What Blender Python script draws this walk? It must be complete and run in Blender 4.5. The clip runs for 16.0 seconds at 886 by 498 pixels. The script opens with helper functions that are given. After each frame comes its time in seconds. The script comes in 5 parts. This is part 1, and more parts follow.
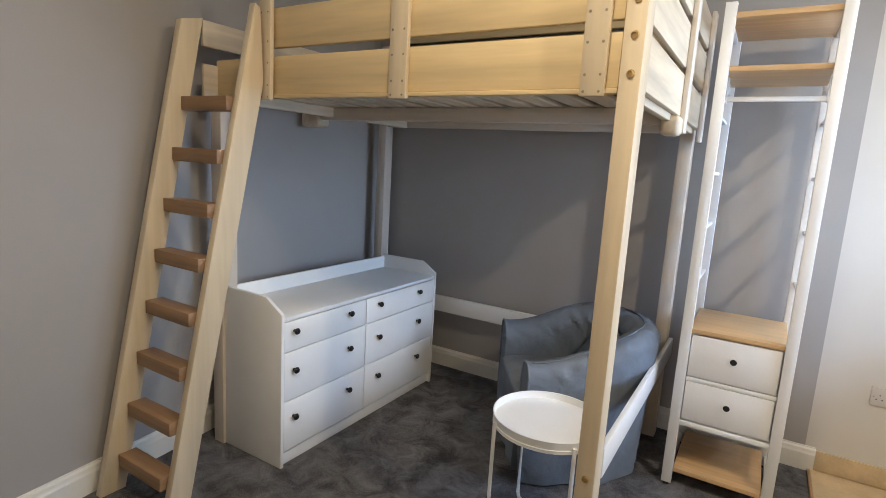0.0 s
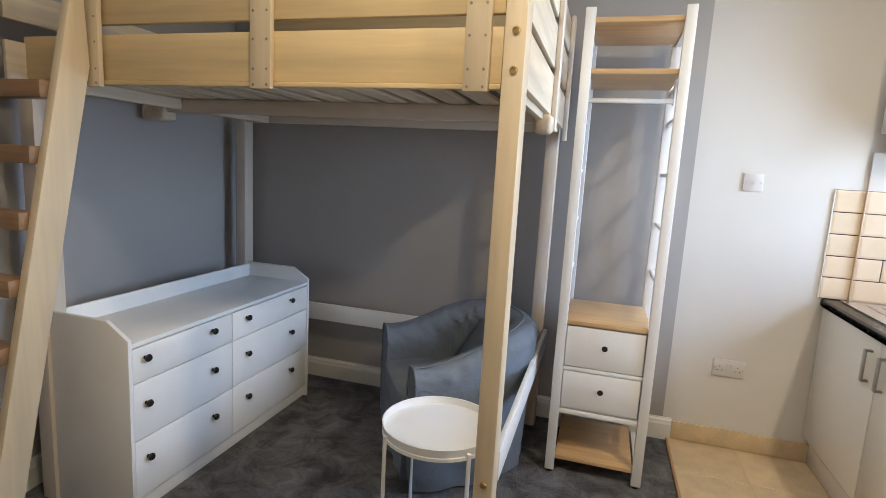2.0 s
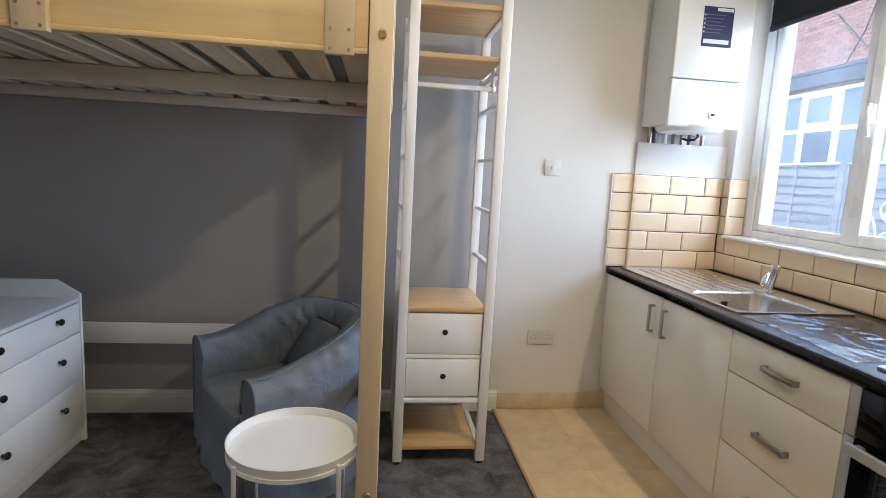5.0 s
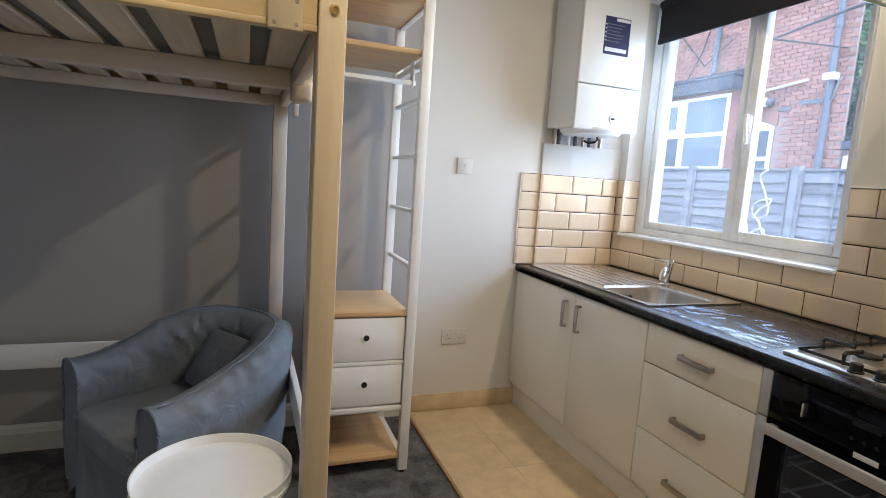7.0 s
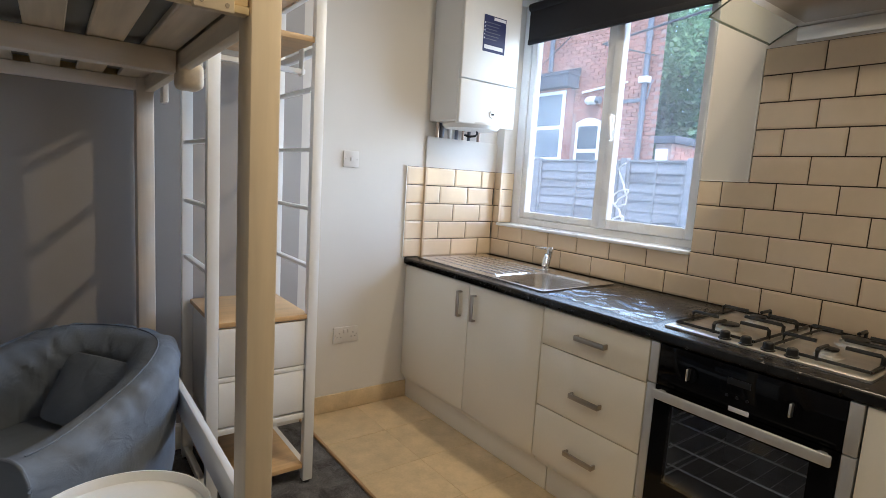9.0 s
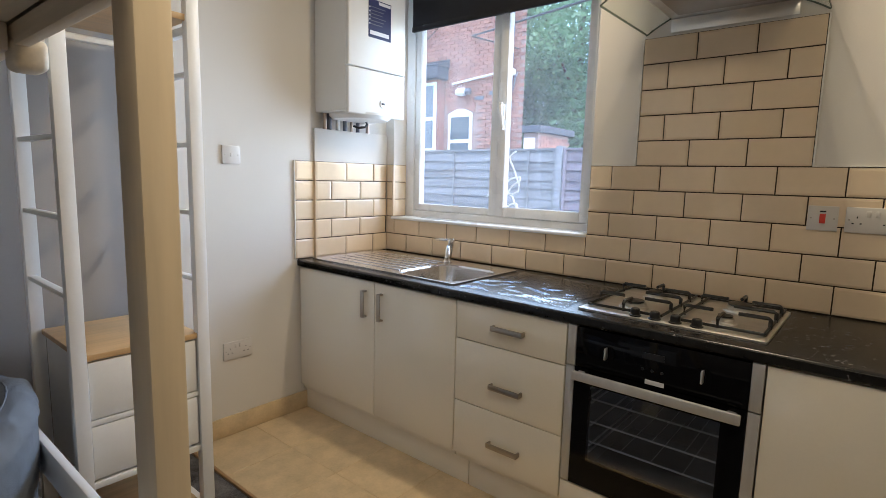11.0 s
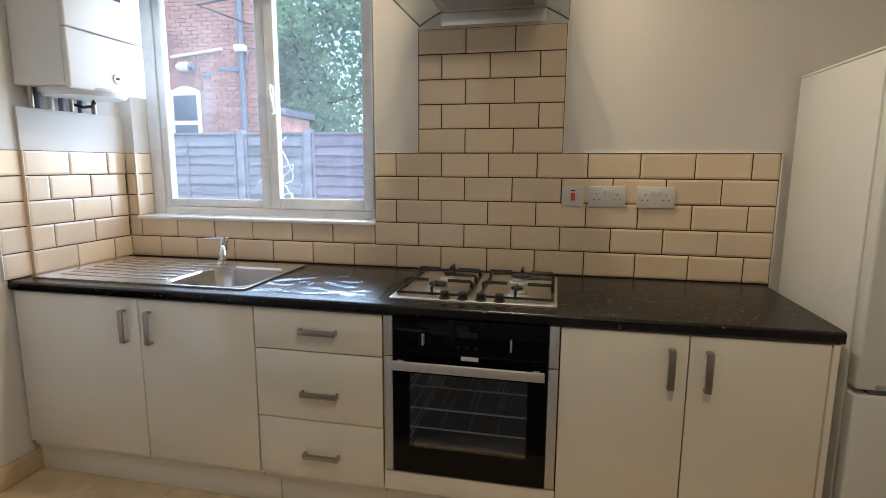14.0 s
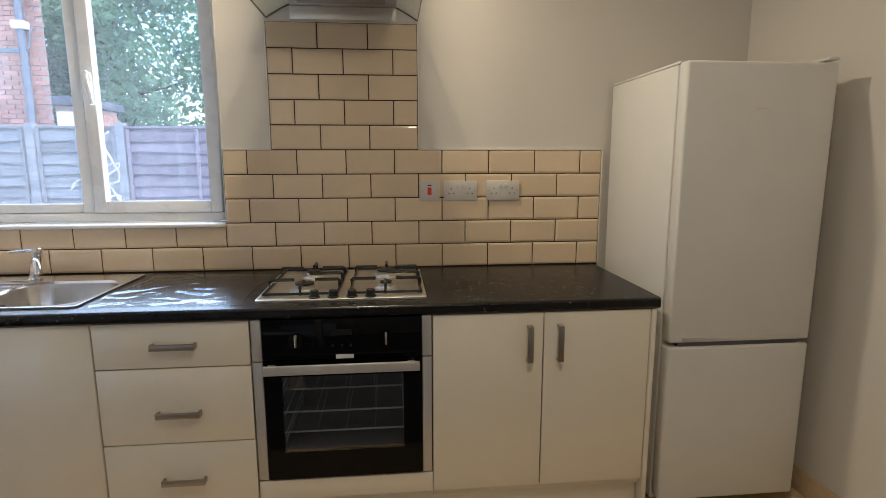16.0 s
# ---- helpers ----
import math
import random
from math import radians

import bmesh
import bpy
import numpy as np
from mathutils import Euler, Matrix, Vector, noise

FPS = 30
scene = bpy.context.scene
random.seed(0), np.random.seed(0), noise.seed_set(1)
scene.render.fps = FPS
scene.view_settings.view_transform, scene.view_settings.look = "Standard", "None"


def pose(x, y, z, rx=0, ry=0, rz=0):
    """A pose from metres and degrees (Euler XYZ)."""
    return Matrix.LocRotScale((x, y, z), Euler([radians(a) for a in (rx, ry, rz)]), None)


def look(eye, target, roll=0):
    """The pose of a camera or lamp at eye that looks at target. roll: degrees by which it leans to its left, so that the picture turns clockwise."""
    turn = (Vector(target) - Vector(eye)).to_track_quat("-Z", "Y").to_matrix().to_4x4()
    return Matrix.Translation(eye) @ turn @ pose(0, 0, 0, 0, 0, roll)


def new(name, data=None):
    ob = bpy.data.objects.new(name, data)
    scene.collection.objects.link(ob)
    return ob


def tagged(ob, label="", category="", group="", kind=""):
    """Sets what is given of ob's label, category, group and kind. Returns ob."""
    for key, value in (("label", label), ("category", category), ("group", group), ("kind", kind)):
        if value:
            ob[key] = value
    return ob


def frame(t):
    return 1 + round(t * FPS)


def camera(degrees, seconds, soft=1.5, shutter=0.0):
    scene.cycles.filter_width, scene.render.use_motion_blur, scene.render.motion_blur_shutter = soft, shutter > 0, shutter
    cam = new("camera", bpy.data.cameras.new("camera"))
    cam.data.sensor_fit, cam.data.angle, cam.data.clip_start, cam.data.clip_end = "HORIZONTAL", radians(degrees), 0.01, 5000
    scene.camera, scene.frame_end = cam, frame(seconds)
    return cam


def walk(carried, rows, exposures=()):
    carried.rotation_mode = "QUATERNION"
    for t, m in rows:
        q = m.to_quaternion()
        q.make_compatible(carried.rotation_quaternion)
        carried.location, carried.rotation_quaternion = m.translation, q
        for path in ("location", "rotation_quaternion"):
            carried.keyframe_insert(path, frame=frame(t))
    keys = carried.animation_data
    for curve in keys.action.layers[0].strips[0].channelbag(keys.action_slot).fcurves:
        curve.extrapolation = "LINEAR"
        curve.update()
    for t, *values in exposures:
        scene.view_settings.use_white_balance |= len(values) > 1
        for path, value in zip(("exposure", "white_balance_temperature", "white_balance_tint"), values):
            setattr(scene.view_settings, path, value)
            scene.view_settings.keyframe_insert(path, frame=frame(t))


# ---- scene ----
cam = camera(79.8, 16.0, soft=0.5)
EXPOSURES = [(0.0, 0.82, 5750, 10), (2.0, 0.70, 5750, 10), (4.0, 0.58, 5800, 10), (6.5, 0.42, 5800, 10), (9.0, 0.30, 5850, 10), (12.0, 0.24, 5950, 10), (14.0, 0.26, 5900, 10), (16.0, 0.36, 5850, 10)]
PATH = [
    (0, (-1.62, -3.044, 1.399), (-2.635, -1.352, 1.072), 3.4),
    (0.5, (-1.629, -3.019, 1.399), (-2.551, -1.274, 1.073), 3.6),
    (1, (-1.649, -2.998, 1.395), (-2.459, -1.197, 1.08), 3.4),
    (1.5, (-1.681, -2.979, 1.402), (-2.367, -1.126, 1.088), 3.3),
    (2, (-1.715, -2.964, 1.397), (-2.277, -1.069, 1.091), 3.2),
    (2.5, (-1.754, -2.952, 1.393), (-2.183, -1.022, 1.093), 3.2),
    (3, (-1.799, -2.945, 1.384), (-2.086, -0.988, 1.087), 3.0),
    (3.5, (-1.84, -2.936, 1.372), (-1.985, -0.963, 1.079), 3.0),
    (4, (-1.881, -2.915, 1.357), (-1.889, -0.936, 1.069), 3.0),
    (6.5, (-2.099, -2.757, 1.319), (-1.506, -0.864, 1.065), 3.5),
    (7, (-2.137, -2.718, 1.319), (-1.438, -0.861, 1.063), 3.9),
    (7.5, (-2.183, -2.684, 1.331), (-1.357, -0.882, 1.067), 4.0),
    (8, (-2.228, -2.649, 1.332), (-1.272, -0.912, 1.067), 4.1),
    (8.5, (-2.271, -2.618, 1.331), (-1.194, -0.954, 1.067), 3.9),
    (9, (-2.311, -2.591, 1.329), (-1.123, -1.002, 1.069), 3.6),
    (11.5, (-2.339, -2.382, 1.321), (-0.735, -1.219, 1.046), 0.9),
    (12, (-2.346, -2.346, 1.33), (-0.663, -1.304, 1.044), 0.5),
    (12.5, (-2.346, -2.314, 1.329), (-0.594, -1.396, 1.035), 0.5),
    (13, (-2.344, -2.272, 1.329), (-0.519, -1.511, 1.028), 0.6),
    (13.5, (-2.347, -2.222, 1.335), (-0.46, -1.638, 1.026), 0.5),
    (14, (-2.356, -2.182, 1.342), (-0.424, -1.772, 1.029), 0.3),
    (14.5, (-2.369, -2.145, 1.343), (-0.408, -1.913, 1.029), 0.2),
    (15, (-2.38, -2.117, 1.345), (-0.406, -2.044, 1.027), -0.0),
    (15.5, (-2.386, -2.095, 1.348), (-0.414, -2.165, 1.023), -0.1),
    (16, (-2.397, -2.083, 1.341), (-0.433, -2.272, 1.017), -0.1),
]
walk(cam, [(t, look(eye, target, roll)) for t, eye, target, roll in PATH], EXPOSURES)

# ---- light ----
world = bpy.data.worlds.new("sky")
scene.world = world
world.use_nodes = True
wn = world.node_tree
sky = wn.nodes.new("ShaderNodeTexSky")
sky.sky_type, sky.sun_disc = "NISHITA", False
sky.sun_elevation, sky.sun_rotation = radians(50), radians(140)
wn.links.new(sky.outputs[0], wn.nodes["Background"].inputs[0])
wn.nodes["Background"].inputs[1].default_value = 0.8


def lamp(name, kind, at, aim, power, colour, size=0.2):
    data = bpy.data.lights.new(name, kind)
    data.energy, data.color = power, colour
    if kind == "AREA":
        data.shape, data.size = "DISK", size
    elif kind == "SUN":
        data.angle = radians(12)
    else:
        data.shadow_soft_size = size
    ob = new(name, data)
    ob.matrix_world = look(at, aim)
    return ob


CEIL = 2.75
lamp("sun", "SUN", (-5, -4, 9), (0, 0, 0), 3.6, (1, 0.97, 0.93))
WARM = (1.0, 0.80, 0.52)
lamp("room_lamp", "AREA", (-2.0, -2.4, CEIL - 0.05), (-2.0, -2.35, 0), 12, WARM, 0.26)
lamp("kitchen_lamp", "AREA", (-0.40, -1.90, CEIL - 0.05), (-0.9, -1.6, 0), 18, WARM, 0.09)
# the sky's light in the opening of the kitchen window
daylight = lamp("window_daylight", "AREA", (0.088, -0.716, 1.62), (-1.0, -0.716, 1.62), 12, (0.66, 0.82, 1.0), 1.0)
daylight.data.shape, daylight.data.size, daylight.data.size_y = "RECTANGLE", 1.16, 1.02
daylight.data.spread = radians(105)

# ---- materials ----


def material(name, colour, rough=0.5, metal=0.0, var=0.12, scale=6.0, fine=120.0, bump=0.15, grain=None, rand=0.0, coat=0.0, spec=0.5, folds=0.0):
    """A plain surface: colour that drifts at two scales, a fine relief, and where grain is given, streaks along that axis."""
    m = bpy.data.materials.new(name)
    m.use_nodes = True
    nt = m.node_tree
    n, l = nt.nodes, nt.links
    p = n["Principled BSDF"]
    p.inputs["Metallic"].default_value = metal
    p.inputs["Coat Weight"].default_value = coat
    p.inputs["Coat Roughness"].default_value = 0.08
    p.inputs["Specular IOR Level"].default_value = spec
    tc = n.new("ShaderNodeTexCoord")
    mp = n.new("ShaderNodeMapping")
    l.new(tc.outputs["Object"], mp.inputs[0])
    if grain:
        mp.inputs["Scale"].default_value = [0.07 if a == grain else 1.0 for a in "xyz"]
    oi = n.new("ShaderNodeObjectInfo")
    sh = n.new("ShaderNodeVectorMath")
    sh.operation = "SCALE"
    sh.inputs[0].default_value = (7.3, 3.1, 5.7)
    l.new(oi.outputs["Random"], sh.inputs["Scale"])
    ad = n.new("ShaderNodeVectorMath")
    l.new(mp.outputs[0], ad.inputs[0])
    l.new(sh.outputs[0], ad.inputs[1])
    big, small = n.new("ShaderNodeTexNoise"), n.new("ShaderNodeTexNoise")
    big.inputs["Scale"].default_value, big.inputs["Detail"].default_value = scale, 4
    small.inputs["Scale"].default_value, small.inputs["Detail"].default_value = fine, 3
    l.new(ad.outputs[0], big.inputs[0])
    l.new(ad.outputs[0], small.inputs[0])
    mix = n.new("ShaderNodeMath")
    mix.operation = "MULTIPLY_ADD"
    mix.inputs[1].default_value = 0.35
    l.new(small.outputs[0], mix.inputs[0])
    l.new(big.outputs[0], mix.inputs[2])
    ramp = n.new("ShaderNodeValToRGB")
    e = ramp.color_ramp.elements
    e[0].position, e[1].position = 0.42, 0.92
    e[0].color = (*[c * (1 - var) for c in colour], 1)
    e[1].color = (*[min(1, c * (1 + var)) for c in colour], 1)
    l.new(mix.outputs[0], ramp.inputs[0])
    out = ramp.outputs[0]
    if rand:
        hs = n.new("ShaderNodeHueSaturation")
        mr = n.new("ShaderNodeMapRange")
        mr.inputs[3].default_value, mr.inputs[4].default_value = 1 - rand, 1 + rand
        l.new(oi.outputs["Random"], mr.inputs[0])
        l.new(mr.outputs[0], hs.inputs["Value"])
        l.new(out, hs.inputs["Color"])
        out = hs.outputs[0]
    l.new(out, p.inputs["Base Color"])
    rr = n.new("ShaderNodeMapRange")
    rr.inputs[3].default_value, rr.inputs[4].default_value = max(0.02, rough * 0.85), min(1, rough * 1.15)
    l.new(big.outputs[0], rr.inputs[0])
    l.new(rr.outputs[0], p.inputs["Roughness"])
    if bump:
        b = n.new("ShaderNodeBump")
        b.inputs["Strength"].default_value, b.inputs["Distance"].default_value = bump, 0.004
        l.new(small.outputs[0], b.inputs["Height"])
        l.new(b.outputs[0], p.inputs["Normal"])
        if folds:
            fo, fb = n.new("ShaderNodeTexNoise"), n.new("ShaderNodeBump")
            fo.inputs["Scale"].default_value, fo.inputs["Detail"].default_value, fo.inputs["Distortion"].default_value = 11, 2, 1.6
            fb.inputs["Strength"].default_value, fb.inputs["Distance"].default_value = folds, 0.02
            l.new(ad.outputs[0], fo.inputs[0])
            l.new(fo.outputs[0], fb.inputs["Height"])
            l.new(fb.outputs[0], b.inputs["Normal"])
    return m


def glass(name, tint=(1, 1, 1), rough=0.0):
    m = bpy.data.materials.new(name)
    m.use_nodes = True
    p = m.node_tree.nodes["Principled BSDF"]
    p.inputs["Base Color"].default_value = (*tint, 1)
    p.inputs["Transmission Weight"].default_value = 1
    p.inputs["Roughness"].default_value = rough
    p.inputs["IOR"].default_value = 1.45
    return m


def pane_material(name, amount, tint=(1, 1, 1), rough=0.02, glare_veil=0.0):
    """Thin clear glass: what lies behind it, with a faint gloss over it. An optional translucent veil paints in glare
    from outside.
    """
    m = bpy.data.materials.new(name)
    m.use_nodes = True
    nt = m.node_tree
    n, l = nt.nodes, nt.links
    tr, gl, mx = n.new("ShaderNodeBsdfTransparent"), n.new("ShaderNodeBsdfGlossy"), n.new("ShaderNodeMixShader")
    tr.inputs[0].default_value = (*tint, 1)
    mx.inputs[0].default_value = amount
    l.new(tr.outputs[0], mx.inputs[1])
    l.new(gl.outputs[0], mx.inputs[2])
    gl.inputs["Roughness"].default_value = rough
    out = mx
    if glare_veil:
        tl, hz = n.new("ShaderNodeBsdfTranslucent"), n.new("ShaderNodeMixShader")
        no = n.new("ShaderNodeTexNoise")
        no.inputs["Scale"].default_value = 3.0
        mr = n.new("ShaderNodeMapRange")
        mr.inputs[3].default_value, mr.inputs[4].default_value = glare_veil * 0.6, glare_veil * 1.4
        l.new(no.outputs[0], mr.inputs[0])
        l.new(mr.outputs[0], hz.inputs[0])
        l.new(mx.outputs[0], hz.inputs[1])
        l.new(tl.outputs[0], hz.inputs[2])
        out = hz
    l.new(out.outputs[0], n["Material Output"].inputs[0])
    return m


M_GREY = material("grey_wall_paint", (0.385, 0.363, 0.348), 0.75, var=0.05, scale=1.4, fine=260, bump=0.08)
M_WHITE = material("white_wall_paint", (0.66, 0.625, 0.575), 0.7, var=0.04, scale=1.2, fine=260, bump=0.08)
M_CEIL = material("ceiling_paint", (0.8, 0.79, 0.76), 0.8, var=0.03)
M_TRIM = material("white_gloss_trim", (0.78, 0.76, 0.71), 0.3, var=0.04, bump=0.04)


def carpet_material():
    """Plush pile: ragged brushed patches, darker and lighter, under a coarse speckle of tufts."""
    m = material("grey_carpet", (0.15, 0.147, 0.155), 0.95, var=0.55, scale=8, fine=210, bump=1.0, spec=0.1)
    n, l = m.node_tree.nodes, m.node_tree.links
    for nd in n:
        if nd.type == "TEX_NOISE" and nd.inputs["Scale"].default_value < 50:
            nd.inputs["Detail"].default_value, nd.inputs["Roughness"].default_value, nd.inputs["Distortion"].default_value = 9, 0.68, 0.7
        if nd.type == "VALTORGB":
            nd.color_ramp.elements[0].position, nd.color_ramp.elements[1].position = 0.52, 0.86
        if nd.type == "BUMP":
            nd.inputs["Distance"].default_value = 0.008
    return m


M_CARPET = carpet_material()
M_VINYL = material("beige_floor_tile", (0.60, 0.46, 0.28), 0.38, var=0.16, scale=11, fine=90, bump=0.1, rand=0.03)
M_FJOINT = material("beige_floor_joint", (0.545, 0.415, 0.255), 0.6, var=0.2)
M_EDGE = material("brown_floor_edge", (0.36, 0.21, 0.10), 0.4, var=0.2)
M_PINE = material("pale_pine", (0.68, 0.525, 0.29), 0.5, var=0.18, scale=14, fine=60, bump=0.08, grain="x", rand=0.05)
M_PINE_Y = material("pale_pine_across", (0.67, 0.57, 0.43), 0.5, var=0.24, scale=14, fine=60, bump=0.08, grain="y", rand=0.08)
M_PINE_Z = material("pale_pine_upright", (0.66, 0.55, 0.39), 0.5, var=0.12, scale=14, fine=60, bump=0.08, grain="z", rand=0.05)
M_PINE_W = material("whitened_pine", (0.66, 0.585, 0.50), 0.55, var=0.12, scale=14, fine=60, bump=0.08, grain="x", rand=0.05)
M_PINE_ZW = material("whitened_pine_upright", (0.65, 0.575, 0.495), 0.55, var=0.12, scale=14, fine=60, bump=0.08, grain="z", rand=0.05)
M_BRASS = material("brass_bolt", (0.62, 0.44, 0.20), 0.3, metal=1.0, var=0.1, bump=0.03)
M_SCREW = material("dull_screw", (0.34, 0.29, 0.22), 0.5, metal=0.6, var=0.1, bump=0.0)
M_RUNG = material("brown_oak_tread", (0.26, 0.155, 0.08), 0.45, var=0.28, scale=22, fine=90, bump=0.1, grain="x", rand=0.12)
M_BAMBOO = material("bamboo_board", (0.58, 0.38, 0.19), 0.4, var=0.14, scale=30, fine=120, bump=0.05, grain="x")
M_LACQ = material("white_lacquer", (0.82, 0.82, 0.82), 0.35, var=0.03, bump=0.04)
M_CREAM = material("cream_gloss_door", (0.80, 0.75, 0.64), 0.13, var=0.03, scale=2, bump=0.02, coat=0.4)
M_STEEL = material("brushed_steel", (0.76, 0.74, 0.71), 0.36, metal=1.0, var=0.08, scale=30, fine=200, bump=0.05, grain="y")
M_SINK = material("polished_sink_steel", (0.66, 0.64, 0.62), 0.24, metal=1.0, var=0.1, scale=30, fine=200, bump=0.04, grain="y")
M_CHROME = material("chrome", (0.75, 0.75, 0.76), 0.08, metal=1.0, var=0.02, bump=0.0)
M_NICKEL = material("satin_nickel", (0.42, 0.38, 0.33), 0.33, metal=1.0, var=0.05, bump=0.03)
M_BLACK = material("black_enamel", (0.012, 0.012, 0.013), 0.3, var=0.2, bump=0.05)
M_DARK = material("dark_knob", (0.02, 0.021, 0.025), 0.35, metal=0.5, var=0.1, bump=0.0)
M_BGLASS = material("black_glass", (0.003, 0.003, 0.004), 0.05, var=0.1, bump=0.0, spec=0.14)
M_FABRIC = material("blue_grey_cotton", (0.185, 0.21, 0.255), 0.9, var=0.13, scale=9, fine=500, bump=0.5, spec=0.2, folds=0.3)
M_PLASTIC = material("white_plastic", (0.75, 0.74, 0.71), 0.32, var=0.02, bump=0.0)
M_FRIDGE = material("white_fridge_enamel", (0.70, 0.69, 0.66), 0.32, var=0.02, fine=300, bump=0.06)
M_TILE = material("cream_glazed_tile", (0.72, 0.575, 0.405), 0.09, var=0.05, scale=4, fine=30, bump=0.03, rand=0.05, coat=0.3)
M_GROUT = material("dark_grout", (0.032, 0.019, 0.011), 0.9, var=0.3, fine=200)
M_BLIND = material("black_blind_cloth", (0.012, 0.012, 0.016), 0.85, var=0.2, fine=400, bump=0.3)
M_UPVC = material("white_upvc", (0.78, 0.79, 0.80), 0.28, var=0.03, bump=0.02)
M_RED = material("red_switch", (0.6, 0.05, 0.03), 0.35, var=0.05, bump=0.0)
# near-black, painted in for the shade inside holes, slots and drawer gaps
M_HOLE_SHADE = material("hole_shade", (0.01, 0.01, 0.01), 0.7, bump=0.0)
M_NAVY = material("navy_label", (0.02, 0.024, 0.09), 0.45, var=0.05, bump=0.0)
M_PAPER = material("white_print", (0.7, 0.7, 0.72), 0.5, var=0.02, bump=0.0)
# mid grey, so the gaps between the bed slats come out dark
M_MATT = material("mattress_cloth", (0.20, 0.20, 0.19), 0.9, var=0.1, fine=300, bump=0.3)
M_PIPE = material("grey_pipe", (0.12, 0.13, 0.16), 0.5, var=0.1)
M_COPPER = material("copper_pipe", (0.45, 0.36, 0.30), 0.3, metal=0.9, var=0.1)
M_BRICK = material("red_brick", (0.34, 0.165, 0.125), 0.85, var=0.25, scale=9, fine=90, bump=0.4, rand=0.2)
M_MORTAR = material("mortar", (0.33, 0.23, 0.20), 0.95, var=0.2, fine=150, bump=0.5)
M_FENCE = material("weathered_fence", (0.17, 0.17, 0.18), 0.85, var=0.3, scale=10, fine=80, bump=0.5, grain="y", rand=0.2)
M_FENCEP = material("purple_fence", (0.17, 0.14, 0.165), 0.85, var=0.3, scale=6, fine=80, bump=0.4, rand=0.15)
M_GROUND = material("paving_ground", (0.2, 0.19, 0.17), 0.9, var=0.25, scale=3, fine=60, bump=0.5)
M_ROOF = material("dark_fascia", (0.05, 0.055, 0.075), 0.6, var=0.2)
M_BARK = material("bark", (0.09, 0.065, 0.045), 0.9, var=0.3, bump=0.5)


def leaf_material():
    """Thin leaves: part of the light comes through."""
    m = material("green_leaf", (0.20, 0.34, 0.19), 0.5, var=0.55, scale=1.2, fine=30, bump=0.0)
    n, l = m.node_tree.nodes, m.node_tree.links
    p = n["Principled BSDF"]
    tl, mx = n.new("ShaderNodeBsdfTranslucent"), n.new("ShaderNodeMixShader")
    l.new(p.inputs["Base Color"].links[0].from_socket, tl.inputs[0])
    mx.inputs[0].default_value = 0.45
    l.new(p.outputs[0], mx.inputs[1])
    l.new(tl.outputs[0], mx.inputs[2])
    l.new(mx.outputs[0], n["Material Output"].inputs[0])
    return m


M_LEAF = leaf_material()
M_ROPE = material("white_rope", (0.72, 0.72, 0.7), 0.8, var=0.05)
M_CABLE = material("black_cable", (0.03, 0.03, 0.035), 0.6)
# the pale veil of outdoor glare is mixed into this glass
M_PANE = pane_material("window_glass", 0.04, glare_veil=0.07)
M_HOODGLASS = pane_material("hood_glass", 0.08, (0.93, 0.95, 0.94))
M_OVENGLASS = pane_material("oven_glass", 0.09, (0.72, 0.76, 0.82))
M_CAV = material("grey_oven_enamel", (0.20, 0.21, 0.23), 0.3, var=0.15)
# chrome wire with the lamp's glints put into a pale, half-metal colour
M_RACK = material("glint_pale_wire", (0.8, 0.8, 0.8), 0.3, metal=0.35, var=0.05, bump=0.0)
M_GEDGE = material("green_glass_edge", (0.10, 0.12, 0.10), 0.2, var=0.1, bump=0.0)
M_SATIN = material("satin_grey_trim", (0.50, 0.50, 0.50), 0.45, metal=0.45, var=0.06, scale=30, fine=200, bump=0.04, grain="z")
M_PLATE = material("wall_plate_plastic", (0.62, 0.585, 0.55), 0.32, var=0.02, bump=0.0)
M_DARKPANE = material("far_pane", (0.06, 0.08, 0.10), 0.35, var=0.35, scale=2.5, bump=0.0, spec=0.2)
M_NET = material("net_curtain", (0.15, 0.18, 0.21), 0.7, var=0.15, scale=8)

# ---- builders ----


def bx(bm, x0, x1, y0, y1, z0, z1, bevel=0.0, seg=1):
    """A block between the given planes, its edges rounded by bevel."""
    m = Matrix.LocRotScale(((x0 + x1) / 2, (y0 + y1) / 2, (z0 + z1) / 2), None, (abs(x1 - x0), abs(y1 - y0), abs(z1 - z0)))
    got = bmesh.ops.create_cube(bm, size=1, matrix=m)
    if bevel:
        edges = list({e for v in got["verts"] for e in v.link_edges})
        bmesh.ops.bevel(bm, geom=edges, offset=bevel, segments=seg, affect="EDGES", profile=0.5)
    return bm


def block(x0, x1, y0, y1, z0, z1, bevel=0.003, seg=2):
    return bx(bmesh.new(), x0, x1, y0, y1, z0, z1, bevel, seg)


def prism(points, axis, a, b, bevel=0.0):
    """A flat outline pushed along an axis from a to b. The outline's pairs are the other two coordinates in order."""
    bm = bmesh.new()

    def place(u, v, w):
        return {"x": (w, u, v), "y": (u, w, v), "z": (u, v, w)}[axis]

    one = [bm.verts.new(place(u, v, a)) for u, v in points]
    two = [bm.verts.new(place(u, v, b)) for u, v in points]
    bm.faces.new(one)
    bm.faces.new(two[::-1])
    for i in range(len(points)):
        j = (i + 1) % len(points)
        bm.faces.new((one[j], one[i], two[i], two[j]))
    bmesh.ops.recalc_face_normals(bm, faces=bm.faces)
    if bevel:
        bmesh.ops.bevel(bm, geom=list(bm.edges), offset=bevel, segments=2, affect="EDGES", profile=0.5)
    return bm


